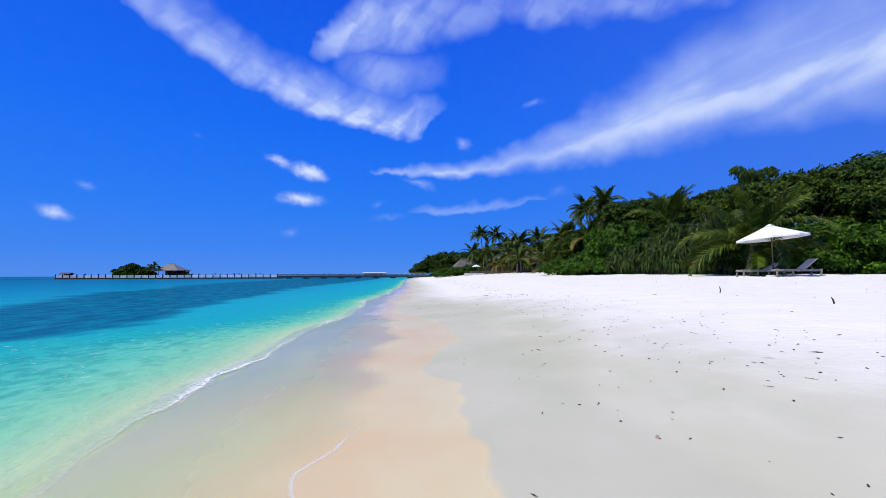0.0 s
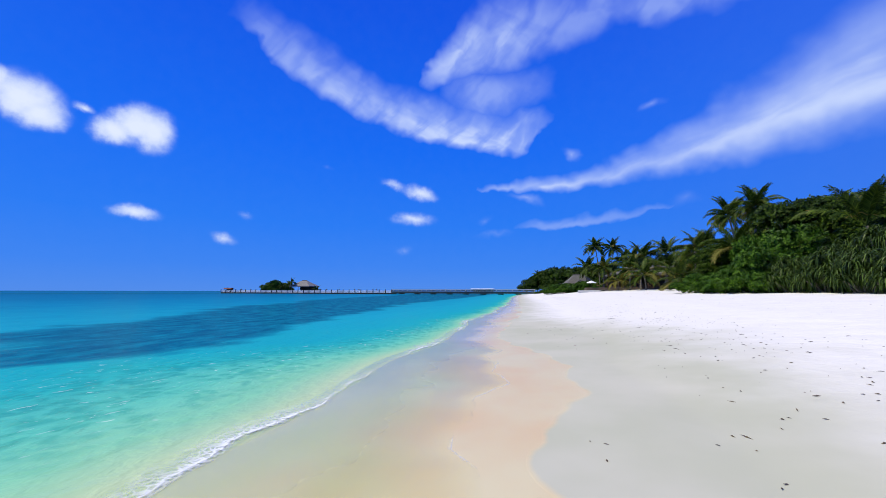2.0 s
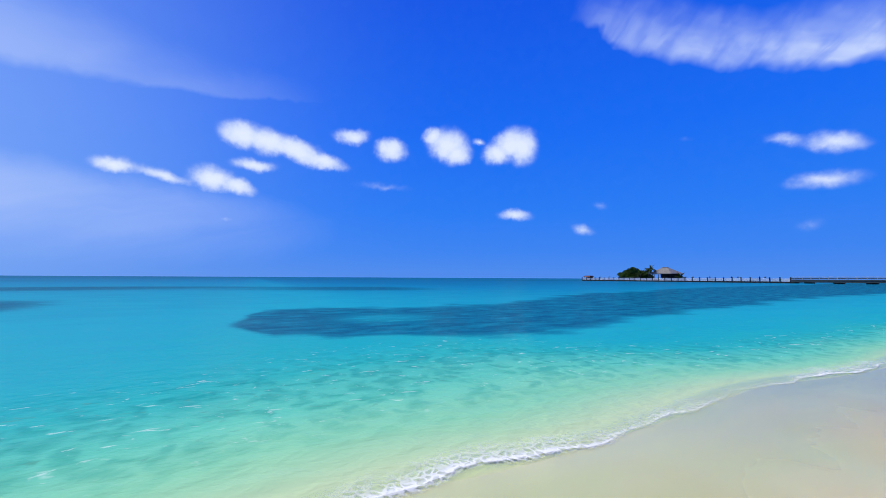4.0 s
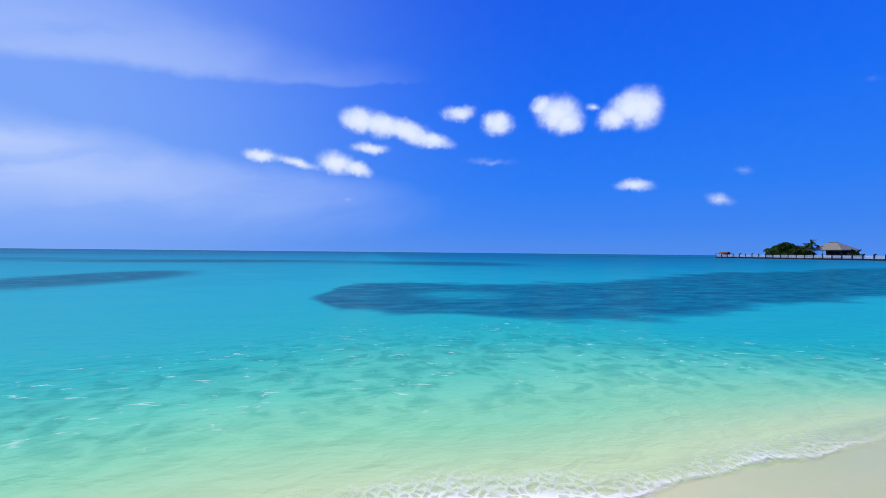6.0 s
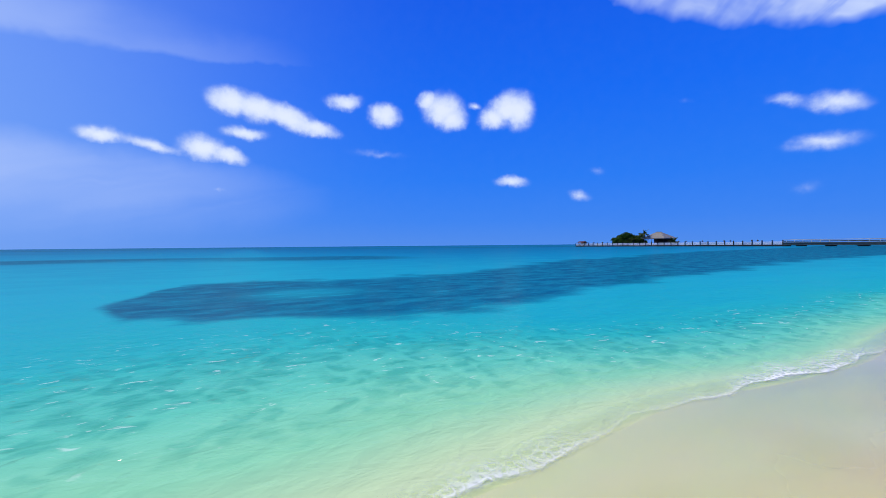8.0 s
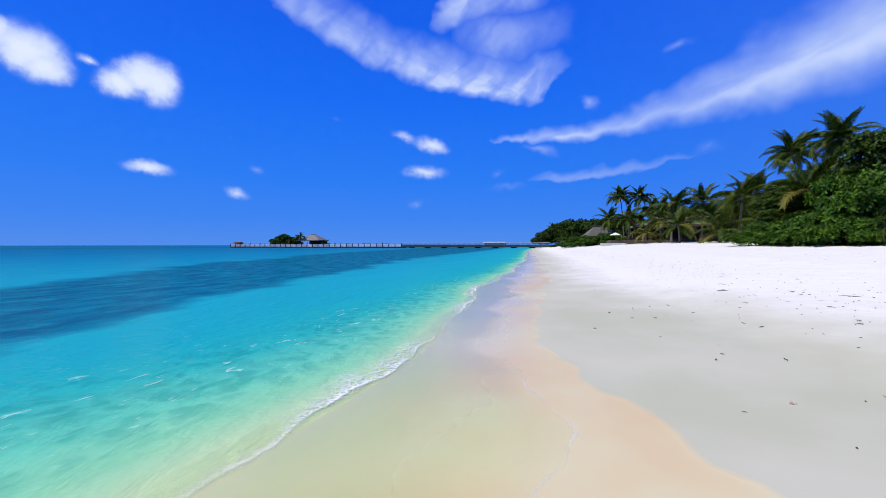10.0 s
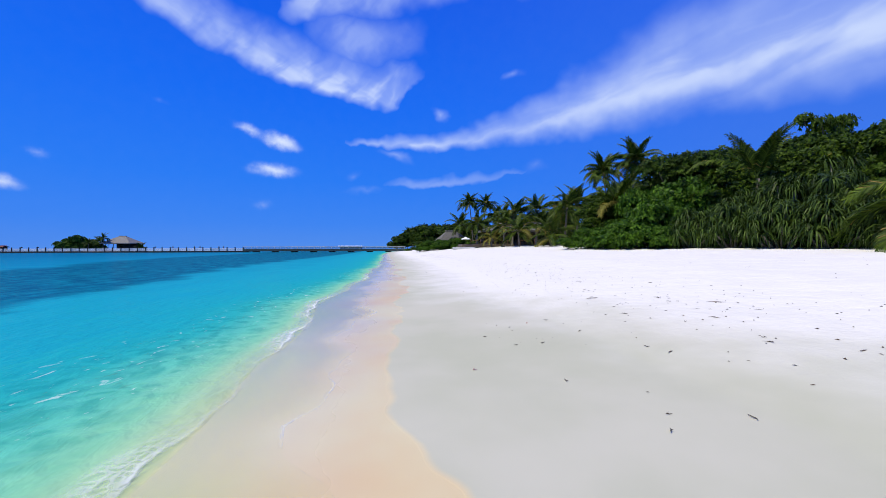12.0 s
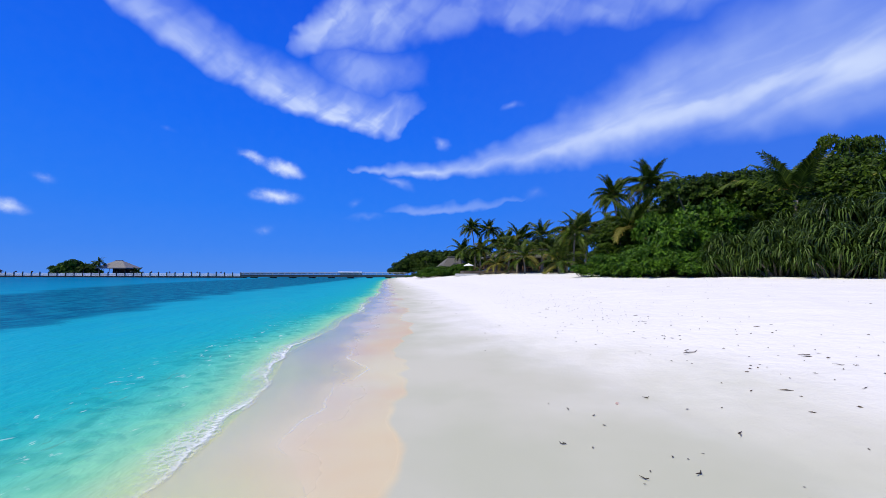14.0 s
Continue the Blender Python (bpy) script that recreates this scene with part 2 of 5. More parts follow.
def grained(name, dark, light, scale=8.0, rough=0.7, squeeze=(1, 1, 1), relief=0.3, metal=0.0, spec=0.4):
    """Paint, timber, thatch or metal: two tones at two sizes, with a fine relief."""
    m, N, p, o = material(name, rough, spec, metal)
    co = N.stretch(N.add("ShaderNodeTexCoord").outputs["Object"], squeeze)
    a, b = N.noise(co, scale, 5).outputs["Fac"], N.noise(co, scale * 0.17, 3).outputs["Fac"]
    f = N.range(N.math("ADD", N.math("MULTIPLY", a, 0.6), N.math("MULTIPLY", b, 0.4)), 0.36, 0.64)
    col = N.mix(f, dark, light)
    shade = N.math("MULTIPLY_ADD", N.add("ShaderNodeObjectInfo").outputs["Random"], 0.3, 0.85)
    N.link(N.mix(1.0, col, shade, "MULTIPLY"), p.inputs["Base Color"])
    bump(N, p, a, relief, 0.02)
    return m


def foliage(name, dark, light, gloss=0.45, dry=None, share=0.0):
    """Leaves: each one its own tone, waxy, letting some light through."""
    m, N, p, o = material(name, gloss + 0.1, 0.12)
    r = N.add("ShaderNodeNewGeometry").outputs["Random Per Island"]
    co = N.add("ShaderNodeTexCoord").outputs["Object"]
    n = N.noise(co, 0.9, 3).outputs["Fac"]
    f = N.math("ADD", N.math("MULTIPLY", N.math("POWER", r, 2.2), 0.75), N.range(n, 0.35, 0.7, 0.0, 0.3))
    col = N.mix(f, dark, light)
    if dry:
        col = N.mix(N.range(r, 1 - share, 1 - share + 0.02), col, dry)
    N.link(col, p.inputs["Base Color"])
    tr = N.add("ShaderNodeBsdfTranslucent")
    N.link(N.mix(1.0, col, (1.0, 1.1, 0.45, 1), "MULTIPLY"), tr.inputs["Color"])
    ms = N.add("ShaderNodeMixShader")
    ms.inputs[0].default_value = 0.10
    N.link(p.outputs[0], ms.inputs[1])
    N.link(tr.outputs[0], ms.inputs[2])
    N.link(ms.outputs[0], o.inputs["Surface"])
    return m


def sand_material():
    m, N, p, o = material("coral_sand", 0.85, 0.25)
    co = N.add("ShaderNodeTexCoord").outputs["Object"]
    s, wet0 = N.attr("shore"), N.attr("wet")
    wob = N.noise(co, 0.9, 3).outputs["Fac"]
    wet = N.range(wet0, 0.42, 0.58)
    film = N.math("MULTIPLY", wet, N.range(N.math("ADD", s, N.math("MULTIPLY_ADD", wob, 1.6, -0.8)), 0.3, 2.0, 1.0, 0.0))
    place = N.add("ShaderNodeSeparateXYZ")
    N.link(co, place.inputs[0])
    # the damp tone narrows along Y: the sand's view-dependent brightening put into the colour
    inland = N.math("ADD", s, N.range(place.outputs["Y"], 12.0, 26.0, 0.0, 3.2))
    damp = N.range(N.math("ADD", inland, N.math("MULTIPLY_ADD", wob, 3.0, -1.5)), 4.2, 8.2, 1.0, 0.0)
    grain = N.noise(co, 220, 3, 0.7).outputs["Fac"]
    mott = N.noise(co, 0.35, 4, 0.6).outputs["Fac"]
    dry_c = N.mix(grain, (0.72, 0.69, 0.62, 1), (0.92, 0.89, 0.82, 1))
    damp_c = N.mix(N.range(mott, 0.35, 0.65), (0.50, 0.497, 0.365, 1), (0.57, 0.55, 0.43, 1))
    wet_c = N.mix(N.range(mott, 0.35, 0.65), (0.70, 0.52, 0.28, 1), (0.71, 0.63, 0.38, 1))
    col = N.mix(damp, dry_c, damp_c)
    wet_c = N.mix(N.range(s, 0.0, 1.6, 0.85, 0.0), wet_c, (0.72, 0.64, 0.42, 1))
    col = N.mix(wet, col, wet_c)
    under = N.range(s, -1.6, -0.4, 1.0, 0.0)
    web = N.add("ShaderNodeTexVoronoi")
    web.feature = "SMOOTH_F1"
    N.link(N.vec("ADD", co, N.vec("MULTIPLY", N.noise(co, 1.3, 3).outputs["Color"], (0.9, 0.9, 0.0))), web.inputs["Vector"])
    web.inputs["Scale"].default_value = 2.2
    bed = N.mix(N.range(web.outputs["Distance"], 0.1, 0.65), (0.66, 0.60, 0.42, 1), (0.78, 0.72, 0.54, 1))
    col = N.mix(under, col, bed)
    N.link(col, p.inputs["Base Color"])
    N.link(N.math("MULTIPLY_ADD", film, -0.22, N.math("MULTIPLY_ADD", wet, -0.48, 0.88)), p.inputs["Roughness"])
    N.link(N.math("MULTIPLY_ADD", film, 0.3, N.math("MULTIPLY_ADD", wet, 0.1, 0.15)), p.inputs["Specular IOR Level"])
    pits = N.noise(co, 5.0, 4, 0.6).outputs["Fac"]
    rough = N.math("MULTIPLY", pits, N.math("SUBTRACT", 1.0, N.math("MAXIMUM", N.math("MULTIPLY", damp, 0.93), wet)))
    h = N.math("ADD", rough, N.math("MULTIPLY", grain, 0.03))
    bump(N, p, h, 0.55, 0.06)
    return m


def water_material():
    m, N, p, o = material("lagoon_water", 0.9, 0.0)
    co = N.add("ShaderNodeTexCoord").outputs["Object"]
    d, reef0 = N.attr("depth"), N.attr("reef")
    mott = N.noise(N.stretch(co, (1.0, 0.45, 1)), 0.6, 4, 0.6).outputs["Fac"]
    dd = N.math("ADD", d, N.math("MULTIPLY", N.math("SUBTRACT", mott, 0.5), N.math("MULTIPLY", d, 0.45)))
    f = N.math("POWER", N.math("DIVIDE", dd, 5.0, clamp=True), 0.5)
    st = lambda depth: (depth / 5.0) ** 0.5
    col = N.ramp(f, [(st(0.0), lin(214, 208, 166)), (st(0.05), lin(188, 212, 160)), (st(0.14), lin(136, 206, 158)), (st(0.3), lin(92, 192, 160)),
                     (st(0.6), lin(44, 172, 160)), (st(1.0), lin(30, 170, 170)), (st(1.8), lin(26, 162, 178)), (st(3.0), lin(10, 128, 162)), (st(5.0), lin(4, 96, 138))])
    # light playing on the shallow bed, painted into the water's colour as a web
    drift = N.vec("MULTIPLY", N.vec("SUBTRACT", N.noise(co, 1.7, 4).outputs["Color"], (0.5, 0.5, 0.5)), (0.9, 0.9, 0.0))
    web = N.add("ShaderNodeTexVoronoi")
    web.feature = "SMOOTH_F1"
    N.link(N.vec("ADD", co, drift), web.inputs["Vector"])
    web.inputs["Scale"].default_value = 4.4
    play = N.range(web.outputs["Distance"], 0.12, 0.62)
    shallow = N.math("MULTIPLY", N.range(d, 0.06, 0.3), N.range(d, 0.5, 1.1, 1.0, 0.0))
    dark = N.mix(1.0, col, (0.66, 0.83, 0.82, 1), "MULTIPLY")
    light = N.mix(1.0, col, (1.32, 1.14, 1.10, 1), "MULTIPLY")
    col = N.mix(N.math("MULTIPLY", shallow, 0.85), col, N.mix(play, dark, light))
    # pale glints and darker ripple streaks near shore, painted into the colour by noise
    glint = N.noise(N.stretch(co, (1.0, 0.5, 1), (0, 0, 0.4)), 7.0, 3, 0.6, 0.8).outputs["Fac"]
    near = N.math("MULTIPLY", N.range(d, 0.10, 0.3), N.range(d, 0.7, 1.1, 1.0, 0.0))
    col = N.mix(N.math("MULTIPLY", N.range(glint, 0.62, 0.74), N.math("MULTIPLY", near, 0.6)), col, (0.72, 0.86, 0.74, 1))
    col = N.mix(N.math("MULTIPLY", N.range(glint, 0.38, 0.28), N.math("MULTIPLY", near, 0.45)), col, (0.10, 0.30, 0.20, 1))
    fleck = N.noise(N.stretch(co, (1.0, 0.4, 1), (0, 0, 0.3)), 1.6, 6, 0.72).outputs["Fac"]
    edge = N.range(N.math("ADD", reef0, N.math("MULTIPLY", N.math("SUBTRACT", fleck, 0.5), 1.0)), 0.25, 0.75)
    reef_c = N.mix(N.range(fleck, 0.35, 0.72), lin(3, 66, 98), lin(12, 124, 144))
    col = N.mix(N.math("MULTIPLY", edge, 0.88), col, reef_c)
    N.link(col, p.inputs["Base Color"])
    w1 = N.noise(N.stretch(co, (1.0, 0.55, 1), (0, 0, 0.5)), 4.5, 3, 0.55, 0.3).outputs["Fac"]
    w2 = N.noise(N.stretch(co, (1.0, 0.4, 1), (0, 0, -0.2)), 0.7, 3, 0.5).outputs["Fac"]
    waves = bump(N, p, N.math("ADD", N.math("MULTIPLY", w1, 0.4), w2), 0.7, 0.14)
    # a ruffled surface mirrors only part of the sky, even far out
    mirror = N.add("ShaderNodeBsdfGlossy")
    mirror.inputs["Roughness"].default_value = 0.10
    N.link(waves.outputs[0], mirror.inputs["Normal"])
    fres = N.add("ShaderNodeFresnel")
    fres.inputs["IOR"].default_value = 1.33
    N.link(waves.outputs[0], fres.inputs["Normal"])
    body = N.add("ShaderNodeMixShader")
    N.link(N.math("MINIMUM", N.math("MULTIPLY", fres.outputs[0], 0.6), 0.16), body.inputs[0])
    N.link(p.outputs[0], body.inputs[1])
    N.link(mirror.outputs[0], body.inputs[2])
    N.link(body.outputs[0], o.inputs["Surface"])
    return m


def foam_material():
    """A lace of bubbles with holes between."""
    m, N, p, o = material("sea_foam", 0.6, 0.3)
    p.inputs["Base Color"].default_value = (0.86, 0.87, 0.86, 1)
    co = N.add("ShaderNodeTexCoord").outputs["Object"]
    co2 = N.vec("ADD", co, N.vec("MULTIPLY", N.noise(co, 6, 3).outputs["Color"], (0.16, 0.16, 0)))
    lace = N.add("ShaderNodeTexVoronoi")
    lace.feature = "DISTANCE_TO_EDGE"
    N.link(co2, lace.inputs["Vector"])
    lace.inputs["Scale"].default_value = 13
    patch = N.noise(N.stretch(co, (1, 0.5, 1)), 1.5, 4, 0.6).outputs["Fac"]
    body = N.attr("body")
    a = N.range(lace.outputs["Distance"], 0.02, 0.24, 1.0, 0.25)
    a = N.math("MULTIPLY", N.math("ADD", a, N.range(body, 0.8, 1.0, 0.0, 0.6)), N.range(N.math("ADD", patch, N.math("MULTIPLY", body, 0.35)), 0.55, 0.9))
    clear = N.add("ShaderNodeBsdfTransparent")
    ms = N.add("ShaderNodeMixShader")
    N.link(N.math("MULTIPLY", N.math("MULTIPLY", a, 0.7), N.attr("spot"), clamp=True), ms.inputs[0])
    N.link(clear.outputs[0], ms.inputs[1])
    N.link(p.outputs[0], ms.inputs[2])
    N.link(ms.outputs[0], o.inputs["Surface"])
    return m


def film_material():
    """A sheet of clear water a few millimetres deep: it tints the sand and mirrors some sky; its rim carries broken foam."""
    m, N, p, o = material("thin_wash", 0.5, 0.3)
    p.inputs["Base Color"].default_value = (0.84, 0.86, 0.84, 1)
    co = N.add("ShaderNodeTexCoord").outputs["Object"]
    rim, deep = N.attr("rim"), N.attr("deep")
    patch = N.noise(N.stretch(co, (1.0, 0.35, 1), (0, 0, 0.25)), 1.1, 4, 0.6).outputs["Fac"]
    clear = N.add("ShaderNodeBsdfTransparent")
    N.link(N.mix(N.math("MULTIPLY", deep, N.range(patch, 0.3, 0.7, 0.6, 1.0)), (0.985, 0.995, 0.985, 1), (0.87, 0.975, 0.845, 1)), clear.inputs["Color"])
    ripple = N.noise(N.stretch(co, (1.0, 0.4, 1), (0, 0, 0.3)), 6.0, 3, 0.5, 0.3).outputs["Fac"]
    waves = bump(N, p, ripple, 0.35, 0.02)
    mirror = N.add("ShaderNodeBsdfGlossy")
    mirror.inputs["Roughness"].default_value = 0.12
    N.link(waves.outputs[0], mirror.inputs["Normal"])
    fres = N.add("ShaderNodeFresnel")
    fres.inputs["IOR"].default_value = 1.33
    N.link(waves.outputs[0], fres.inputs["Normal"])
    sheet_s = N.add("ShaderNodeMixShader")
    N.link(N.math("MULTIPLY", N.math("MINIMUM", N.math("MULTIPLY", fres.outputs[0], 0.8), 0.3), N.range(deep, 0.0, 0.3)), sheet_s.inputs[0])
    N.link(clear.outputs[0], sheet_s.inputs[1])
    N.link(mirror.outputs[0], sheet_s.inputs[2])
    ms = N.add("ShaderNodeMixShader")
    crumbs = N.noise(co, 24, 4, 0.7).outputs["Fac"]
    lace = N.math("MULTIPLY", N.range(N.math("MULTIPLY_ADD", crumbs, 0.5, rim), 0.75, 1.3), N.range(patch, 0.42, 0.62, 0.0, 0.7))
    N.link(lace, ms.inputs[0])
    N.link(sheet_s.outputs[0], ms.inputs[1])
    N.link(p.outputs[0], ms.inputs[2])
    N.link(ms.outputs[0], o.inputs["Surface"])
    return m


SAND = sand_material()
FILM = film_material()
WATER = water_material()
FOAM = foam_material()
PALM_LEAF = foliage("palm_leaflet", (0.007, 0.023, 0.003, 1), (0.135, 0.20, 0.018, 1), 0.38, (0.24, 0.17, 0.05, 1), 0.04)
PALM_YELLOW = foliage("yellowing_palm_leaflet", (0.10, 0.11, 0.02, 1), (0.30, 0.24, 0.05, 1), 0.4)
PANDAN = foliage("pandanus_strap", (0.005, 0.016, 0.003, 1), (0.12, 0.19, 0.034, 1), 0.3)
SCAEVOLA = foliage("beach_cabbage_leaf", (0.008, 0.034, 0.003, 1), (0.12, 0.25, 0.016, 1), 0.35)
BROAD = foliage("broad_leaf", (0.007, 0.022, 0.002, 1), (0.11, 0.185, 0.012, 1), 0.4, (0.3, 0.2, 0.05, 1), 0.01)
DARKLEAF = foliage("dark_broad_leaf", (0.005, 0.017, 0.002, 1), (0.085, 0.15, 0.012, 1), 0.4)
BARK = grained("grey_bark", (0.10, 0.085, 0.065, 1), (0.26, 0.23, 0.19, 1), 14, 0.85, (1, 1, 3), 0.6)
THATCH = grained("weathered_thatch", (0.08, 0.075, 0.068, 1), (0.20, 0.19, 0.17, 1), 18, 0.9, (6, 6, 1), 0.7)
TIMBER = grained("dark_timber", (0.04, 0.03, 0.022, 1), (0.11, 0.085, 0.06, 1), 12, 0.65, (1, 6, 1))
GREYWOOD = grained("silvered_teak", (0.13, 0.12, 0.11, 1), (0.27, 0.25, 0.23, 1), 14, 0.7, (1, 8, 1))
SLING = grained("taupe_sling", (0.46, 0.40, 0.33, 1), (0.56, 0.50, 0.42, 1), 60, 0.75)
TARRED = grained("tarred_beam", (0.006, 0.006, 0.006, 1), (0.022, 0.020, 0.018, 1), 9, 0.7, (1, 6, 1))
GIRDER = grained("weathered_green_girder", (0.035, 0.055, 0.05, 1), (0.08, 0.11, 0.10, 1), 6, 0.7)
CANVAS = grained("white_canvas", (0.74, 0.74, 0.74, 1), (0.86, 0.86, 0.85, 1), 40, 0.8, relief=0.1)
PALE = grained("pale_concrete", (0.42, 0.42, 0.40, 1), (0.62, 0.62, 0.60, 1), 6, 0.8)
REDROOF = grained("red_brown_shingle", (0.16, 0.045, 0.03, 1), (0.30, 0.10, 0.06, 1), 10, 0.8)
DRYLEAF = grained("dry_leaf", (0.035, 0.025, 0.015, 1), (0.15, 0.10, 0.06, 1), 20, 0.7)
SHELL = grained("bleached_shell", (0.35, 0.22, 0.18, 1), (0.66, 0.55, 0.48, 1), 25, 0.5)


# ---- helpers for meshes ----
def mesh_of(name, verts, faces, smooth=False):
    me = bpy.data.meshes.new(name)
    me.from_pydata([tuple(v) for v in verts], [], [tuple(f) for f in faces])
    if smooth:
        me.polygons.foreach_set("use_smooth", [True] * len(me.polygons))
    me.update()
    return me


def part(name, me, mat, parent=None, label="", m=None):
    """One mesh object, under a thing or on its own. me: a mesh or a bmesh."""
    if isinstance(me, bmesh.types.BMesh):
        d = bpy.data.meshes.new(name)
        me.to_mesh(d)
        me.free()
        me = d
    if mat and not me.materials:
        me.materials.append(mat)
    ob = new(name, me)
    if parent:
        ob.parent = parent
    if m is not None:
        ob.matrix_basis = m
    if label:
        ob["label"] = label
    return ob


def thing(name, m, label, category, group="", kind=""):
    ob = new(name)
    ob.empty_display_size = 0.3
    ob.matrix_basis = m
    return tagged(ob, label, category, group, kind)


def box(bm, size, at, bevel=0.0, turn=None):
    """A bevelled block of that size, centred at a place, added to bm."""
    m = Matrix.Translation(at) @ (turn or Matrix.Identity(4)) @ Matrix.Diagonal((*size, 1))
    r = bmesh.ops.create_cube(bm, size=1.0, matrix=m)
    if bevel:
        edges = list({e for v in r["verts"] for e in v.link_edges})
        bmesh.ops.bevel(bm, geom=edges, offset=bevel, segments=1, affect="EDGES")
    return bm


def block(size, at=(0, 0, 0), bevel=0.01, turn=None):
    return box(bmesh.new(), size, at, bevel, turn)


def tube(points, radii, sides=8, cap=True):
    """Verts and faces of a bent, tapering tube."""
    verts, faces = [], []
    for i, (p, r) in enumerate(zip(points, radii)):
        p = Vector(p)
        a, b = Vector(points[max(i - 1, 0)]), Vector(points[min(i + 1, len(points) - 1)])
        d = (b - a).normalized()
        u = d.cross(Vector((0.3, 1, 0.1))).normalized()
        v = d.cross(u)
        for k in range(sides):
            w = 2 * math.pi * k / sides
            verts.append(p + (u * math.cos(w) + v * math.sin(w)) * r)
    for i in range(len(points) - 1):
        for k in range(sides):
            a, b = i * sides + k, i * sides + (k + 1) % sides
            faces.append((a, b, b + sides, a + sides))
    if cap:
        faces.append(tuple(range(sides))[::-1])
        faces.append(tuple(range((len(points) - 1) * sides, len(points) * sides)))
    return verts, faces


def tube_mesh(name, points, radii, sides=8):
    v, f = tube(points, radii, sides)
    return mesh_of(name, v, f, True)


# ---- the lie of the land ----
SHORE_Y = [-60, 0, 5, 10, 15, 20, 28, 45, 70, 100, 140, 190, 260, 400]
SHORE_X = [-1.5, -2.6, -2.9, -3.2, -3.4, -3.9, -4.1, -4.9, -7.0, -9.8, -12.5, -15.0, -16.0, -10.0]
WET_Y = [-60, 0, 2.4, 3.2, 4.6, 5.4, 6.3, 7.6, 9.5, 10.6, 12.0, 13.5, 15.5, 17.5, 19.5, 22, 25, 27, 30, 36, 45, 70, 100, 140, 190]
WET_X = [2.0, 0.5, 0.42, 0.22, 0.12, -0.35, -0.2, 0.25, 0.1, -0.2, -0.8, -1.5, -1.9, -1.9, -1.85, -2.3, -1.85, -2.1, -2.5, -2.9, -3.8, -6.0, -9.0, -11.8, -14.4]
LAND_S = [0, 0.3, 1, 2, 3, 4.3, 5.5, 6.5, 10.3, 14, 20, 26, 60, 3000]
LAND_Z = [0, .03, .05, .085, .13, .20, .37, .49, .86, 1.08, 1.24, 1.36, 1.48, 1.5]
SEA_S = [-3000, -400, -200, -60, -20, -10, -6, -4, -3, -2, -1, 0]
SEA_Z = [-5, -4.6, -4.0, -2.6, -2.0, -1.6, -1.25, -.84, -.56, -.34, -.15, 0]


def shore(y):
    return np.interp(y, SHORE_Y, SHORE_X) + 0.10 * np.sin(y * 1.1) + 0.12 * np.sin(y * 0.43 + 1)


def height(x, y):
    """Metres above the still sea of the sand and of the sea bed."""
    s = x - shore(y)
    z = np.where(s > 0, np.interp(s, LAND_S, LAND_Z), np.interp(s, SEA_S, SEA_Z))
    z = z + np.interp(s, [12, 20], [0, 1]) * np.interp(y, [22, 31], [0, 0.16])
    return z + np.interp(s, [8, 25], [0, 1]) * np.interp(y, [40, 90], [0, 0.45])


def lumps(x, y, scale, seed=0.0):
    """Smooth, unrepeating unevenness between -1 and 1."""
    a = np.sin(x * scale + 1.7 * np.sin(y * scale * 0.7 + seed) + seed)
    b = np.sin(y * scale * 1.3 + 2.1 * np.sin(x * scale * 0.6 + 2 * seed) - seed)
    return 0.5 * (a + b)


def spread(knots):
    """Grid lines: (from, to, step) in turn."""
    out = []
    for a, b, n in knots:
        out += list(np.linspace(a, b, n, endpoint=False))
    return np.array(out + [knots[-1][1]])


def sheet(name, S, Y, zfun, mat, attrs):
    ss, yy = np.meshgrid(S, Y)
    xx = ss + shore(yy)
    zz = zfun(xx, yy, ss)
    n, m = len(Y), len(S)
    idx = np.arange(n * m).reshape(n, m)
    quads = np.stack([idx[:-1, :-1], idx[:-1, 1:], idx[1:, 1:], idx[1:, :-1]], -1).reshape(-1, 4)
    me = bpy.data.meshes.new(name)
    me.vertices.add(n * m)
    me.vertices.foreach_set("co", np.stack([xx, yy, zz], -1).reshape(-1).astype(np.float32))
    me.loops.add(quads.size)
    me.loops.foreach_set("vertex_index", quads.reshape(-1).astype(np.int32))
    me.polygons.add(len(quads))
    me.polygons.foreach_set("loop_start", np.arange(0, quads.size, 4, dtype=np.int32))
    me.polygons.foreach_set("use_smooth", np.ones(len(quads), dtype=bool))
    me.update(calc_edges=True)
    for key, fun in attrs.items():
        a = me.attributes.new(key, "FLOAT", "POINT")
        a.data.foreach_set("value", fun(xx, yy, ss).reshape(-1).astype(np.float32))
    me.materials.append(mat)
    return new(name, me)


def sand_z(x, y, s):
    z = height(x, y)
    dry = np.interp(s, [5.5, 9], [0, 1]) * np.interp(s, [40, 80], [1, 0])
    z = z + dry * (0.018 * lumps(x, y, 3.1, 1) + 0.012 * lumps(x, y, 7.7, 2) + 0.03 * lumps(x, y, 0.8, 3))
    return z + 0.006 * lumps(x, y, 1.9, 5) * (s < 5.5)


def wetness(x, y, s):
    edge = np.interp(y, WET_Y, WET_X) + 0.10 * lumps(x, y, 3.0, 2) + 0.05 * lumps(x, y, 8.0, 4) + np.interp(y, [18, 24], [0, 0.3]) * np.sin(y * 0.9) * np.interp(y, [40, 80], [1, 2.5])
    return np.clip(0.5 - (x - edge) * 1.6, 0, 1)


REEF_Y = [3, 4.5, 6, 9, 12, 16, 21, 32, 45, 57, 80, 145, 190, 300]
REEF_NEAR = [-13.5, -10.6, -9.8, -9.2, -9.0, -10.2, -11.3, -13.8, -16.5, -17.2, -18.6, -24, -29, -40]
REEF_FAR = [-13.6, -19.0, -20.0, -18.9, -18.2, -19.2, -21.6, -28.5, -31.5, -37, -44, -56, -70, -90]


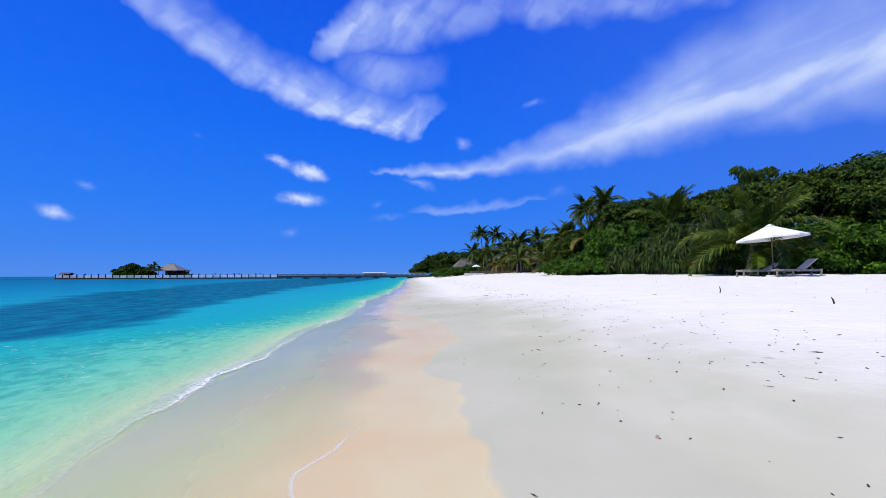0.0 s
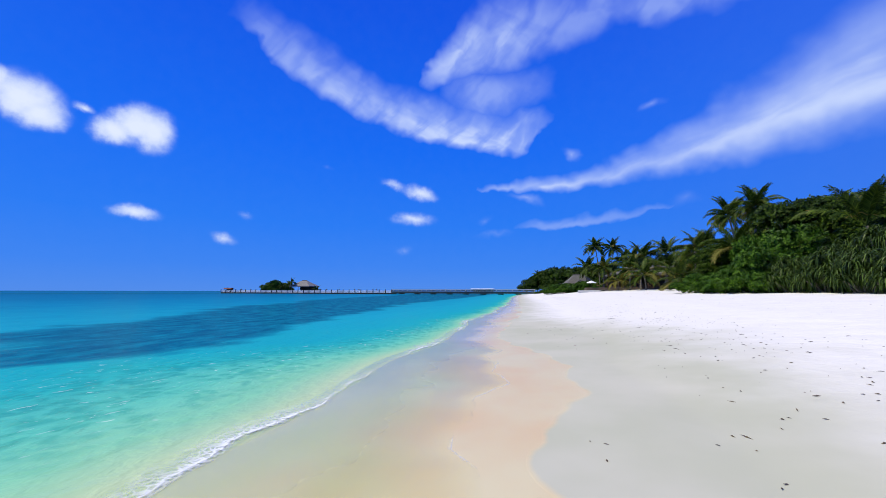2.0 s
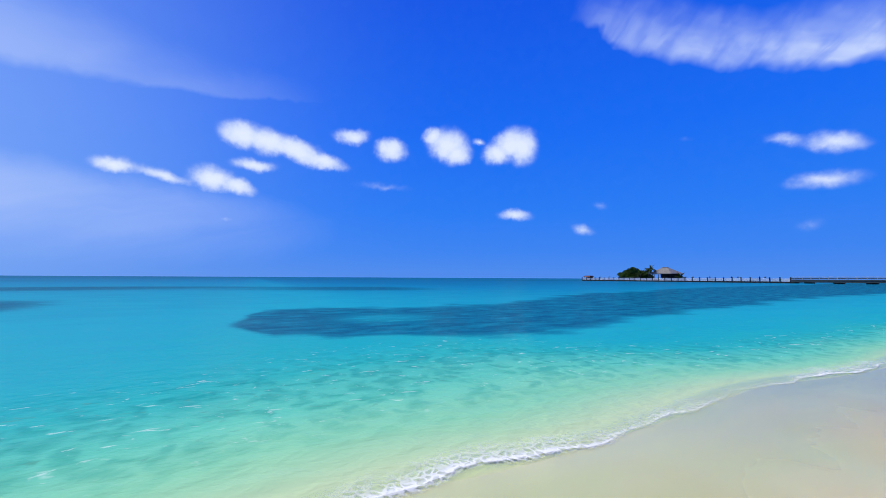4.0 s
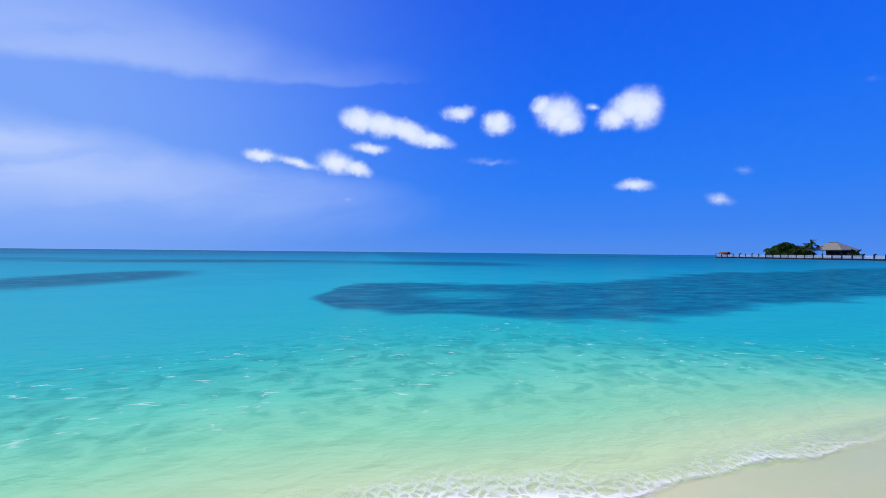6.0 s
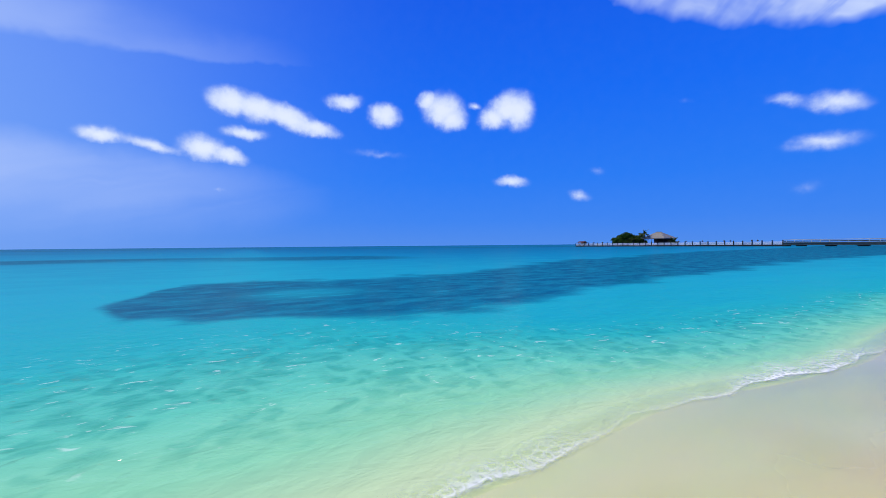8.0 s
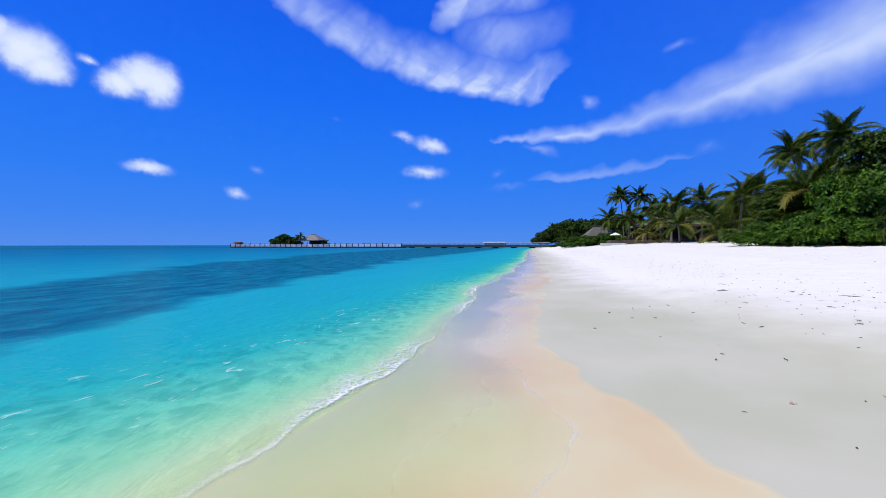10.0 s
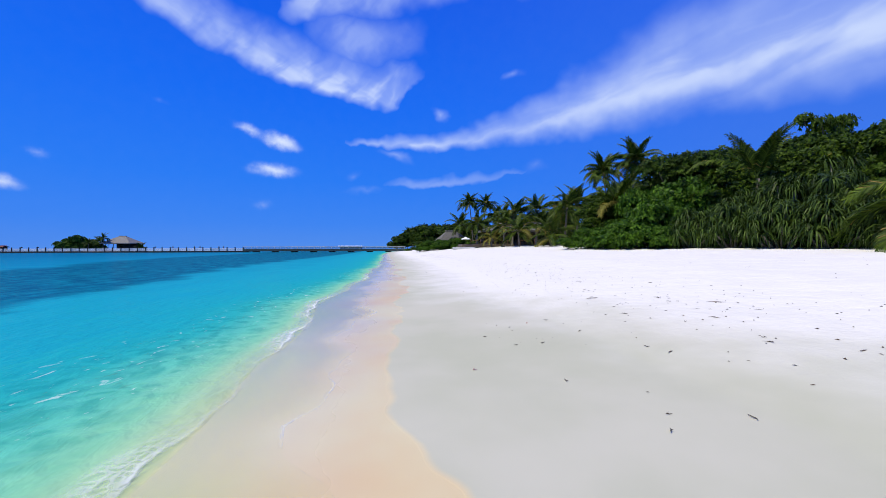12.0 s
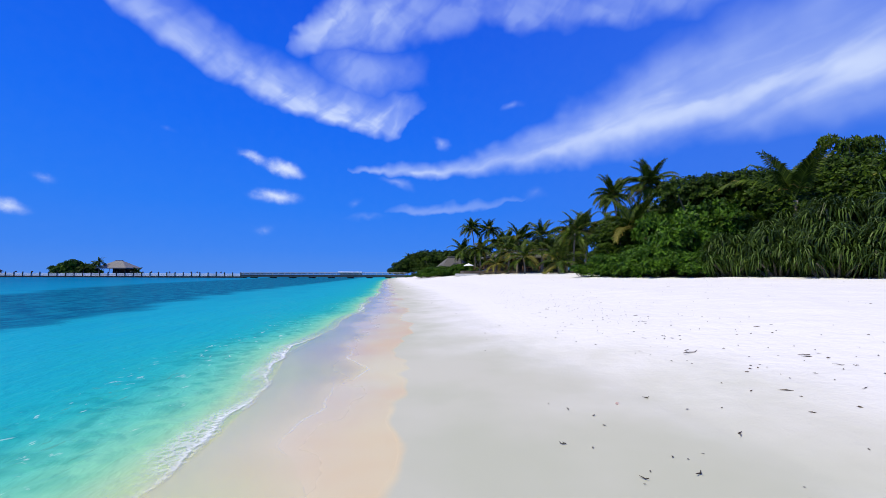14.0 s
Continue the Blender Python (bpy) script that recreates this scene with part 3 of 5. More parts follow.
def reef(x, y, s):
    """How far a place lies on the dark weed and coral: 0 to 1."""
    wob = 0.6 * lumps(x, y, 0.8, 1) + 0.3 * lumps(x, y, 2.1, 4)
    near = np.interp(y, REEF_Y, REEF_NEAR) + wob
    far = np.interp(y, REEF_Y, REEF_FAR) + 1.5 * wob
    soft = np.interp(y, [5, 60], [2.0, 4.5])
    a = np.clip(0.5 + (near - x) / soft, 0, 1) * np.clip(0.5 + (x - far) / (soft * 1.8), 0, 1) * np.clip((y - 2.8) / 1.2, 0, 1)
    hole = np.exp(-(((x + 14.2) / 2.2) ** 2 + ((y - 8.4) / 2.6) ** 2))
    a = a * (1 - 0.55 * hole)
    b = np.exp(-(((x + 24) / 9) ** 2 + ((y + 8.5) / 4.2) ** 2) ** 1.5)
    c = np.clip(1.4 - np.abs((x + 56 - 0.2 * y) / 13), 0, 1) * np.clip((34 - y) / 14, 0, 1) * (0.75 + 0.25 * lumps(x, y, 0.12, 2))
    far_bands = np.clip((-x - 90) / 60, 0, 1) * (0.5 + 0.5 * lumps(x * 0.6, y * 0.25, 0.05, 3))
    return np.clip(np.maximum.reduce([a, 0.85 * b, 0.8 * c, 0.8 * far_bands]), 0, 1)


SAND_S = spread([(-3000, -200, 6), (-200, -30, 12), (-30, -8, 24), (-8, -2, 36), (-2, 9, 100), (9, 18, 50), (18, 45, 40), (45, 200, 12), (200, 3000, 6)])
SAND_Y = spread([(-3000, -100, 5), (-100, -10, 16), (-10, 0, 26), (0, 30, 270), (30, 60, 110), (60, 130, 70), (130, 260, 40), (260, 3000, 12)])
ground = sheet("ground", SAND_S, SAND_Y, sand_z, SAND, {"shore": lambda x, y, s: s, "wet": wetness})
tagged(ground, "white coral sand beach, damp near the water, running on as the sea bed", "beach", kind="structure")

SEA_GRID = spread([(-3000, -600, 10), (-600, -120, 30), (-120, -40, 44), (-40, -24, 40), (-24, -5, 76), (-5, 0.12, 44)])
SEA_ROWS = spread([(-3000, -120, 8), (-120, -20, 30), (-20, 0, 36), (0, 45, 190), (45, 130, 100), (130, 300, 50), (300, 3000, 16)])
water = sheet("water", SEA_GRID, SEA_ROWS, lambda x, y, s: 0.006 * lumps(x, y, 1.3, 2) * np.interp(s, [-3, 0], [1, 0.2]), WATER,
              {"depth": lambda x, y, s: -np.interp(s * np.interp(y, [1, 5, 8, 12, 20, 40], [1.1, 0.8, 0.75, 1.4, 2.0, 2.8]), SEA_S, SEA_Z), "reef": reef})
tagged(water, "clear turquoise lagoon water deepening to blue over dark reef", "sea", kind="structure")


def on_sand(x, y):
    return float(sand_z(np.array(x), np.array(y), np.array(x) - shore(np.array(y))))


# the thin tongue of the last wave over the wet sand
FRONT_Y = [-20, 0, 4, 8, 10, 12, 14, 16, 20, 24, 30, 45, 70, 140]
FRONT_X = [-0.5, -0.6, -0.75, -1.0, -1.1, -1.6, -2.3, -2.6, -2.7, -3.2, -3.5, -4.3, -6.6, -12.2]


def wash_mesh():
    ys, n = np.arange(-8, 140, 0.16), 22
    t = np.linspace(0, 1, n)[None, :]
    y = np.repeat(ys[:, None], n, 1)
    front = np.interp(ys, FRONT_Y, FRONT_X) + 0.16 * np.sin(ys * 1.7) + 0.1 * np.sin(ys * 3.9 + 1) + 0.03 * np.sin(ys * 11)
    back = shore(ys) - 0.30
    front = np.maximum(front, back + 0.75)
    x = back[:, None] + (front - back)[:, None] * t ** 0.8
    z = np.maximum(sand_z(x, y, x - shore(y)), 0.004) + 0.005 * (1 - t ** 6) + 0.0015
    V = np.stack([x, y, z], -1).reshape(-1, 3)
    k = np.arange(len(ys) * n).reshape(len(ys), n)
    F = np.stack([k[:-1, :-1], k[:-1, 1:], k[1:, 1:], k[1:, :-1]], -1).reshape(-1, 4)
    me = mesh_of("wash", V.tolist(), F.tolist(), True)
    reach = (front[:, None] - x)
    me.attributes.new("rim", "FLOAT", "POINT").data.foreach_set("value", np.clip(1 - reach / 0.10, 0, 1).reshape(-1).astype(np.float32))
    me.attributes.new("deep", "FLOAT", "POINT").data.foreach_set("value", (np.clip(reach / 1.1, 0, 1) * np.clip((x - back[:, None]) / 0.4, 0, 1)).reshape(-1).astype(np.float32))
    return me


wash = part("wash", wash_mesh(), FILM)
tagged(wash, "thin clear sheet of wave wash over wet sand", "water", kind="structure")

# ---- plants ----


def leaf_cloud(name, lobes, clusters, leaves, length, width, seed, hang=0.15):
    """Leaf rosettes over the outside of several lobes (x, y, z, rx, ry, rz)."""
    r = np.random.default_rng(seed)
    vol = np.array([l[3] * l[4] + l[3] * l[5] for l in lobes])
    which = r.choice(len(lobes), clusters, p=vol / vol.sum())
    L = np.array(lobes)[which]
    d = r.normal(size=(clusters, 3))
    d[:, 2] = np.where(d[:, 2] < -0.35, -d[:, 2] * 0.6, d[:, 2])
    d /= np.linalg.norm(d, axis=1)[:, None]
    bumpy = 1 + 0.12 * np.sin(d[:, 0] * 9 + seed) * np.sin(d[:, 1] * 8) + 0.10 * np.sin(d[:, 2] * 11 + d[:, 0] * 5)
    deep = 1 - 0.45 * r.random(clusters) ** 3
    c = L[:, :3] + d * L[:, 3:] * (bumpy * deep)[:, None]
    out = d + np.array([0, 0, 0.5]) + 0.35 * r.normal(size=(clusters, 3))
    out /= np.linalg.norm(out, axis=1)[:, None]
    c, out = np.repeat(c, leaves, 0), np.repeat(out, leaves, 0)
    n = len(c)
    side = r.normal(size=(n, 3))
    side -= (side * out).sum(1)[:, None] * out
    side /= np.linalg.norm(side, axis=1)[:, None]
    along = side * 0.85 + out * (0.1 + 0.7 * r.random(n))[:, None]
    along[:, 2] -= hang
    along /= np.linalg.norm(along, axis=1)[:, None]
    across = np.cross(along, out)
    across /= np.linalg.norm(across, axis=1)[:, None]
    ln = length * (0.65 + 0.6 * r.random(n))[:, None]
    w = width * (0.7 + 0.5 * r.random(n))[:, None]
    up = np.cross(across, along)
    base = c + 0.1 * ln * along
    mid = base + 0.5 * ln * along + 0.08 * ln * up
    V = np.stack([base, mid - across * w * 0.5 - up * 0.05 * ln, base + ln * along - up * 0.12 * ln, mid + across * w * 0.5 - up * 0.05 * ln], 1).reshape(-1, 3)
    F = np.arange(4 * n).reshape(-1, 4)
    return mesh_of(name, V.tolist(), F.tolist())


def limbs_mesh(name, lobes, trunk, seed):
    """A leaning trunk that forks towards each lobe."""
    r = random.Random(seed)
    V, F = [], []

    def put(points, radii, sides):
        v, f = tube(points, radii, sides)
        k = len(V)
        V.extend(v)
        F.extend(tuple(i + k for i in q) for q in f)
    top = min(l[2] for l in lobes) * 0.6
    fork = Vector((r.uniform(-.2, .2), r.uniform(-.2, .2), max(top, 0.3)))
    put([(0, 0, -0.3), fork * 0.5 + Vector((0.06, 0.04, 0)), fork], [trunk * 1.25, trunk, trunk * 0.85], 8)
    for l in lobes:
        end = Vector(l[:3])
        mid = fork.lerp(end, 0.5) + Vector((r.uniform(-.2, .2), r.uniform(-.2, .2), 0.1))
        put([fork - Vector((0, 0, 0.1)), mid, end, end + Vector((0, 0, l[5] * 0.5))], [trunk * 0.6, trunk * 0.42, trunk * 0.25, trunk * 0.08], 6)
    return mesh_of(name, V, F, True)


TREE_KINDS = {}


def tree_kind(key, name, label, category, lobes, clusters, leaves, length, width, mat, trunk, seed, hang=0.15):
    TREE_KINDS[key] = (name, label, category, limbs_mesh("trunk", lobes, trunk, seed),
                       leaf_cloud("crown", lobes, clusters, leaves, length, width, seed, hang), mat)


def plant(key, x, y, size=1.0, turn=None, high=1.0, group="", z=None, label=""):
    name, lab, cat, limbs, crown, mat = TREE_KINDS[key]
    turn = random.uniform(0, 360) if turn is None else turn
    m = pose(x, y, (on_sand(x, y) if z is None else z) - 0.03, 0, 0, turn)
    ob = thing(name, m, label or lab, cat, group)
    ob.scale = (size, size, size * high)
    part("trunk", limbs, BARK, ob)
    part("crown", crown, mat, ob)["kind"] = "stuff"
    return ob


def lobes_for(seed, n, r, h, low, size, flat=0.75):
    q = random.Random(seed)
    out = [(0, 0, h - size * flat, size, size, size * flat)]
    for i in range(n):
        a = 2 * math.pi * i / n + q.uniform(-.3, .3)
        d = r * q.uniform(0.65, 1.0)
        k = size * q.uniform(0.6, 0.95)
        out.append((math.cos(a) * d, math.sin(a) * d, q.uniform(low, h - k * 0.6), k, k, k * flat))
    return out


tree_kind("bush", "beach_cabbage_bush", "dense bright green beach cabbage bush on the sand", "bush",
          lobes_for(1, 7, 1.5, 2.2, 0.25, 1.1), 2300, 7, 0.18, 0.095, SCAEVOLA, 0.05, 11)
tree_kind("bush2", "beach_cabbage_bush", "low spreading green shrub at the top of the beach", "bush",
          lobes_for(2, 8, 1.7, 1.9, 0.2, 1.0), 2300, 7, 0.18, 0.095, SCAEVOLA, 0.05, 12)
tree_kind("tree", "broadleaf_tree", "broad-leaved shore tree with a full rounded crown", "tree",
          lobes_for(3, 8, 2.3, 6.5, 0.9, 2.0), 3800, 7, 0.26, 0.14, BROAD, 0.16, 13)
tree_kind("tree2", "broadleaf_tree", "tall leafy shore tree with an uneven crown", "tree",
          lobes_for(4, 9, 2.6, 7.0, 0.9, 1.9), 3800, 7, 0.25, 0.135, BROAD, 0.18, 14)
tree_kind("dark", "broadleaf_tree", "dark green broad-leaved tree with a dense crown", "tree",
          lobes_for(5, 9, 2.5, 7.0, 0.9, 2.0), 4000, 7, 0.26, 0.145, DARKLEAF, 0.2, 15)
tree_kind("open", "broadleaf_tree", "open-branched shore tree with leaf tufts against the sky", "tree",
          [(0, 0, 6.2, 1.6, 1.6, .7), (2.2, .4, 6.6, 1.0, 1.0, .45), (-2.0, .8, 6.9, 1.1, 1.1, .5), (-3.4, -.3, 6.1, .8, .8, .35),
           (.8, -1.6, 7.2, .9, .9, .4), (3.3, -.8, 5.7, .8, .8, .35), (-.9, 1.6, 5.4, 1.5, 1.5, .8)], 900, 8, 0.26, 0.13, BROAD, 0.15, 16)
tree_kind("far", "broadleaf_tree", "distant dense green tree on the headland", "tree",
          lobes_for(6, 9, 3.0, 8.5, 1.2, 2.6), 1300, 5, 0.62, 0.36, DARKLEAF, 0.2, 17)


def frond_mesh(name, length, lift, droop, pairs, leaf, seed):
    """A palm frond: an arching rachis with hanging leaflets on both sides."""
    r = random.Random(seed)
    pts, a = [Vector((0, 0, 0))], lift
    steps = 12
    for i in range(steps):
        a -= droop * (0.4 + 1.2 * i / steps) / steps
        pts.append(pts[-1] + Vector((math.cos(a), 0, math.sin(a))) * length / steps)
    V, F = tube(pts, [0.035 * (1 - 0.85 * i / steps) + 0.004 for i in range(steps + 1)], 4)
    V, F = list(V), list(F)
    for i in range(pairs):
        t = 0.14 + 0.86 * i / (pairs - 1)
        k = min(int(t * steps), steps - 1)
        p = pts[k].lerp(pts[k + 1], t * steps - k)
        d = (pts[k + 1] - pts[k]).normalized()
        up = Vector((-d.z, 0, d.x))
        ln = leaf * (0.55 + 0.45 * math.sin(math.pi * min(1, t * 1.05) ** 0.8)) * r.uniform(0.85, 1.1)
        for sgn in (-1, 1):
            way = (d * (0.45 + 0.5 * t) + Vector((0, sgn, 0)) * (0.9 - 0.35 * t) + up * r.uniform(0.05, 0.3)).normalized()
            mid = p + way * ln * 0.5
            tip = p + way * ln * 0.92 + Vector((0, 0, -ln * r.uniform(0.25, 0.5)))
            w = d * 0.034 * (ln / 0.8)
            n = len(V)
            V += [p - w * 0.7, p + w * 0.7, mid - w, mid + w, tip]
            F += [(n, n + 1, n + 3, n + 2), (n + 2, n + 3, n + 4)]
    return mesh_of(name, V, F)


FRONDS = [frond_mesh("frond", 3.7, 1.3, 0.85, 74, 0.95, 1), frond_mesh("frond", 3.9, 0.75, 1.5, 74, 1.0, 2),
          frond_mesh("frond", 3.9, 0.25, 1.5, 74, 1.0, 3), frond_mesh("frond", 3.6, -0.25, 1.1, 70, 0.95, 4)]
FRONDS_YELLOW = [m.copy() for m in FRONDS]
for me in FRONDS:
    me.materials.append(PALM_LEAF)
for me in FRONDS_YELLOW:
    me.materials.append(PALM_YELLOW)


def palm(x, y, crown_z, lean=(0.4, 0.0), size=1.0, fronds=20, yellow=0.12, label="", seed=None, tilt=0.0, z0=None, turn=0.0, upright=1.0):
    """A coconut palm whose fronds spring at crown_z metres."""
    q = random.Random(seed if seed is not None else int(x * 31 + y * 17))
    z = on_sand(x, y) if z0 is None else z0
    ob = thing("coconut_palm", pose(x, y, z), label or "coconut palm with arching green fronds", "palm tree")
    h = max(crown_z - z, 0.35)
    pts = [Vector((lean[0] * (t ** 2), lean[1] * (t ** 2), h * t - 0.25 * (1 - t))) for t in (0, .12, .35, .6, .85, 1.0)]
    v, f = tube(pts, [0.24 * size, 0.17 * size, 0.14 * size, 0.125 * size, 0.12 * size, 0.14 * size], 9)
    part("trunk", mesh_of("trunk", v, f, True), BARK, ob)
    top = pts[-1]
    for i in range(fronds):
        t = i / (fronds - 1) * upright
        kind = 0 if t < 0.22 else 1 if t < 0.5 else 2 if t < 0.8 else 3
        a = i * 137.5 + q.uniform(-14, 14) + turn
        src = FRONDS_YELLOW if (q.random() < yellow and t > 0.35) else FRONDS
        k = size * q.uniform(0.85, 1.1)
        m = Matrix.Translation(top) @ pose(0, 0, 0, 0, 0, a) @ pose(0, 0, 0, q.uniform(-25, 25), q.uniform(-9, 9) + tilt, 0) @ Matrix.Diagonal((k, k, k, 1))
        part("frond", src[kind], None, ob, m=m)
    return ob


def strap_rosette(seed, n=72, length=1.35):
    """A pandanus head: long strap leaves that arch over and hang."""
    r = random.Random(seed)
    V, F = [], []
    for i in range(n):
        a = i * 2.4 + r.uniform(-.2, .2)
        lift = 1.35 - 1.3 * i / n + r.uniform(-.12, .12)
        ln = length * r.uniform(0.75, 1.15)
        bend = r.uniform(2.2, 4.0)
        p, e = Vector((0, 0, 0)), lift
        side = Vector((-math.sin(a), math.cos(a), 0))
        row = []
        for k in range(6):
            w = 0.028 * (1 - (k / 5.0) ** 2.2) + 0.004
            row.append((p - side * w, p + side * w))
            e -= bend / 5 * (0.35 + 0.32 * k)
            e = max(e, -1.45)
            p = p + Vector((math.cos(a) * math.cos(e), math.sin(a) * math.cos(e), math.sin(e))) * ln / 5
        for k, (u, v) in enumerate(row):
            V += [u, v]
            if k:
                b = len(V)
                F.append((b - 4, b - 3, b - 1, b - 2))
    return mesh_of("leaf_rosette", V, F)


ROSETTES = [strap_rosette(21, 72, 1.0), strap_rosette(22, 64, 1.15), strap_rosette(23, 78, 0.9)]


def pandanus(x, y, high, wide, heads, seed):
    q = random.Random(seed)
    ob = thing("pandanus_shrub", pose(x, y, on_sand(x, y)), "pandanus thicket with long drooping green strap leaves", "shrub", "pandanus thicket along the beach")
    for i in range(heads):
        a, d = i * 2.4, wide * math.sqrt((i + 0.5) / heads)
        px, py = math.cos(a) * d, math.sin(a) * d
        pz = high * (1 - 0.75 * (d / wide) ** 2) * q.uniform(0.8, 1.05)
        pz = max(pz, 0.45)
        v, f = tube([(px * 0.3, py * 0.3, -0.15), (px * 0.6, py * 0.6, pz * 0.5), (px, py, pz)], [0.07, 0.055, 0.045], 6)
        part("stem", mesh_of("stem", v, f, True), BARK, ob)
        m = pose(px, py, pz, q.uniform(-20, 20), q.uniform(-20, 20), q.uniform(0, 360)) @ Matrix.Diagonal((1, 1, 1, 1))
        part("leaf_rosette", ROSETTES[i % 3], PANDAN, ob, m=m)
    return ob


# beach cabbage in front of the wood
for x, y, k, h in ((13.6, 47.5, 0.9, 0.8), (14.2, 44.5, 1.0, 0.9), (14.6, 41.5, 1.0, 1.0), (15.0, 38.8, 1.0, 1.05), (16.6, 46.0, 1.25, 1.1),
                   (17.0, 42.5, 1.35, 1.15), (17.3, 39.0, 1.4, 1.2), (15.4, 36.4, 0.8, 0.9), (19.2, 44.4, 1.5, 1.7), (19.6, 41.0, 1.5, 1.6)):
    plant(random.choice(("bush", "bush2")), x, y, k, high=h, group="beach cabbage hedge")
# pandanus thicket
for i, (x, y, h, w) in enumerate(((16.2, 35.4, 2.2, 1.5), (17.0, 33.2, 2.4, 1.6), (17.6, 30.9, 2.4, 1.6), (18.2, 28.6, 2.3, 1.6), (18.6, 34.6, 3.6, 1.7),
                                  (19.3, 32.2, 3.8, 1.8), (19.9, 29.8, 3.6, 1.7), (20.6, 33.8, 4.4, 1.7), (21.2, 31.0, 4.5, 1.8), (18.8, 26.4, 1.8, 1.3))):
    pandanus(x, y, h, w * 1.08, 30, 40 + i)
# undergrowth that closes the thicket
for i in range(13):
    t = i / 12
    plant(("bush", "bush2")[i % 2], 17.9 + 2.6 * t + 0.4 * (i % 3), 37.5 - 12.0 * t, 1.0, high=1.0, group="undergrowth behind the pandanus", label="dense green undergrowth behind the pandanus")
# shrubs and trees behind them
for key, x, y, k, h in (("tree", 16.9, 49.5, 0.75, 0.85), ("tree2", 18.6, 52.0, 0.8, 0.95), ("tree2", 19.5, 47.5, 0.85, 0.95), ("dark", 22.3, 44.5, 1.05, 1.12),
                        ("dark", 25.0, 47.0, 1.1, 1.15), ("tree", 21.5, 40.0, 0.8, 0.85), ("tree2", 22.6, 37.0, 0.8, 0.9), ("tree2", 24.5, 40.5, 1.0, 1.05),
                        ("tree", 26.5, 36.0, 1.0, 1.1), ("dark", 28.5, 41.0, 1.15, 1.05), ("tree", 24.0, 32.0, 0.8, 0.95), ("tree2", 27.5, 30.5, 0.95, 1.15),
                        ("dark", 31.5, 36.0, 1.2, 1.02), ("open", 36.6, 46.0, 0.85, 1.95), ("dark", 33.0, 42.5, 1.25, 1.05), ("dark", 36.0, 33.5, 1.3, 1.0),
                        ("tree", 24.0, 26.0, 0.62, 0.7), ("tree2", 26.5, 24.8, 0.6, 0.7), ("bush", 21.5, 25.6, 1.1, 1.1), ("bush2", 23.5, 23.2, 1.15, 1.15),
                        ("bush", 26.0, 22.4, 1.2, 1.2), ("tree2", 29.5, 25.0, 0.85, 1.0), ("tree", 33.0, 27.5, 1.1, 1.0), ("dark", 28.8, 20.8, 0.7, 0.8),
                        ("dark", 40.0, 38.5, 1.4, 1.1), ("dark", 38.0, 27.0, 1.2, 1.1), ("tree", 33.0, 21.0, 0.9, 1.1), ("bush", 25.2, 26.6, 1.3, 1.2), ("bush2", 27.8, 25.2, 1.3, 1.2), ("bush", 30.2, 24.0, 1.3, 1.3),
                        ("bush2", 23.0, 27.8, 1.3, 1.2), ("bush", 29.0, 22.2, 1.2, 1.2), ("bush2", 21.6, 28.6, 1.3, 1.2), ("bush", 22.2, 23.9, 1.0, 0.9), ("bush2", 24.6, 22.3, 1.0, 0.9), ("bush", 32.5, 24.5, 1.4, 1.3)):
    plant(key, x, y, k, high=h)
palm(18.5, 24.0, 3.15, (0.1, -0.3), 1.05, 22, 0.12, "young coconut palm with wide fronds behind the umbrella", 5, upright=0.85)
palm(20.7, 35.8, 6.0, (0.1, 0.1), 1.0, 10, 0.1, "coconut palm whose upright fronds rise above the shrubs", 9, upright=0.24)
# palms along the restaurant and in the wood
for x, y, cz, lean, k, n, yel, s in ((22.9, 60.6, 11.2, (-.8, .3), 0.8, 34, .1, 1), (20.6, 51.5, 10.4, (.5, -.3), 0.82, 36, .1, 2), (17.8, 49.5, 5.6, (.3, -.4), 1.0, 18, .3, 3),
                                     (20.3, 69.4, 7.6, (.4, .2), 1.05, 18, .1, 4), (23.2, 72.0, 8.6, (.2, .2), 1.0, 18, .1, 18), (15.9, 84.8, 7.6, (.3, -.3), 1.15, 20, .3, 5),
                                     (17.3, 67.1, 3.2, (.2, .0), 1.0, 15, .35, 6), (20.6, 85.5, 8.6, (.4, .3), 1.05, 18, .1, 7), (10.1, 98.0, 11.4, (-.7, .2), 0.8, 32, .1, 8),
                                     (12.6, 99.0, 11.2, (.6, .2), 0.8, 32, .1, 9), (11.8, 84.0, 3.4, (.1, .1), 0.85, 15, .7, 10), (24.5, 81.0, 8.4, (.3, .1), 1.05, 18, .1, 11),
                                     (27.0, 66.0, 8.8, (.2, .1), 1.0, 18, .1, 12), (14.5, 96.0, 8.0, (.4, .1), 1.0, 18, .1, 13), (18.0, 101.0, 9.0, (-.4, .1), 1.0, 18, .1, 14),
                                     (26.5, 57.5, 8.0, (.3, .1), 1.0, 16, .1, 15), (13.2, 80.0, 5.4, (.2, .1), 1.0, 18, .3, 19), (18.6, 78.5, 5.6, (.3, .2), 1.0, 18, .3, 20),
                                     (22.2, 77.0, 5.0, (.2, .1), 1.0, 17, .2, 21), (10.2, 92.0, 6.4, (.2, .1), 1.0, 18, .2, 22), (15.0, 76.0, 4.2, (-.2, .1), .95, 16, .35, 23), (7.6, 104.0, 7.0, (.3, .1), 1.0, 16, .1, 16), (28.5, 74.0, 9.2, (.2, .1), 1.0, 16, .1, 17)):
    palm(x, y, cz, lean, k, n, yel, "young yellowing coconut palm on the sand" if yel > .5 else "", s)
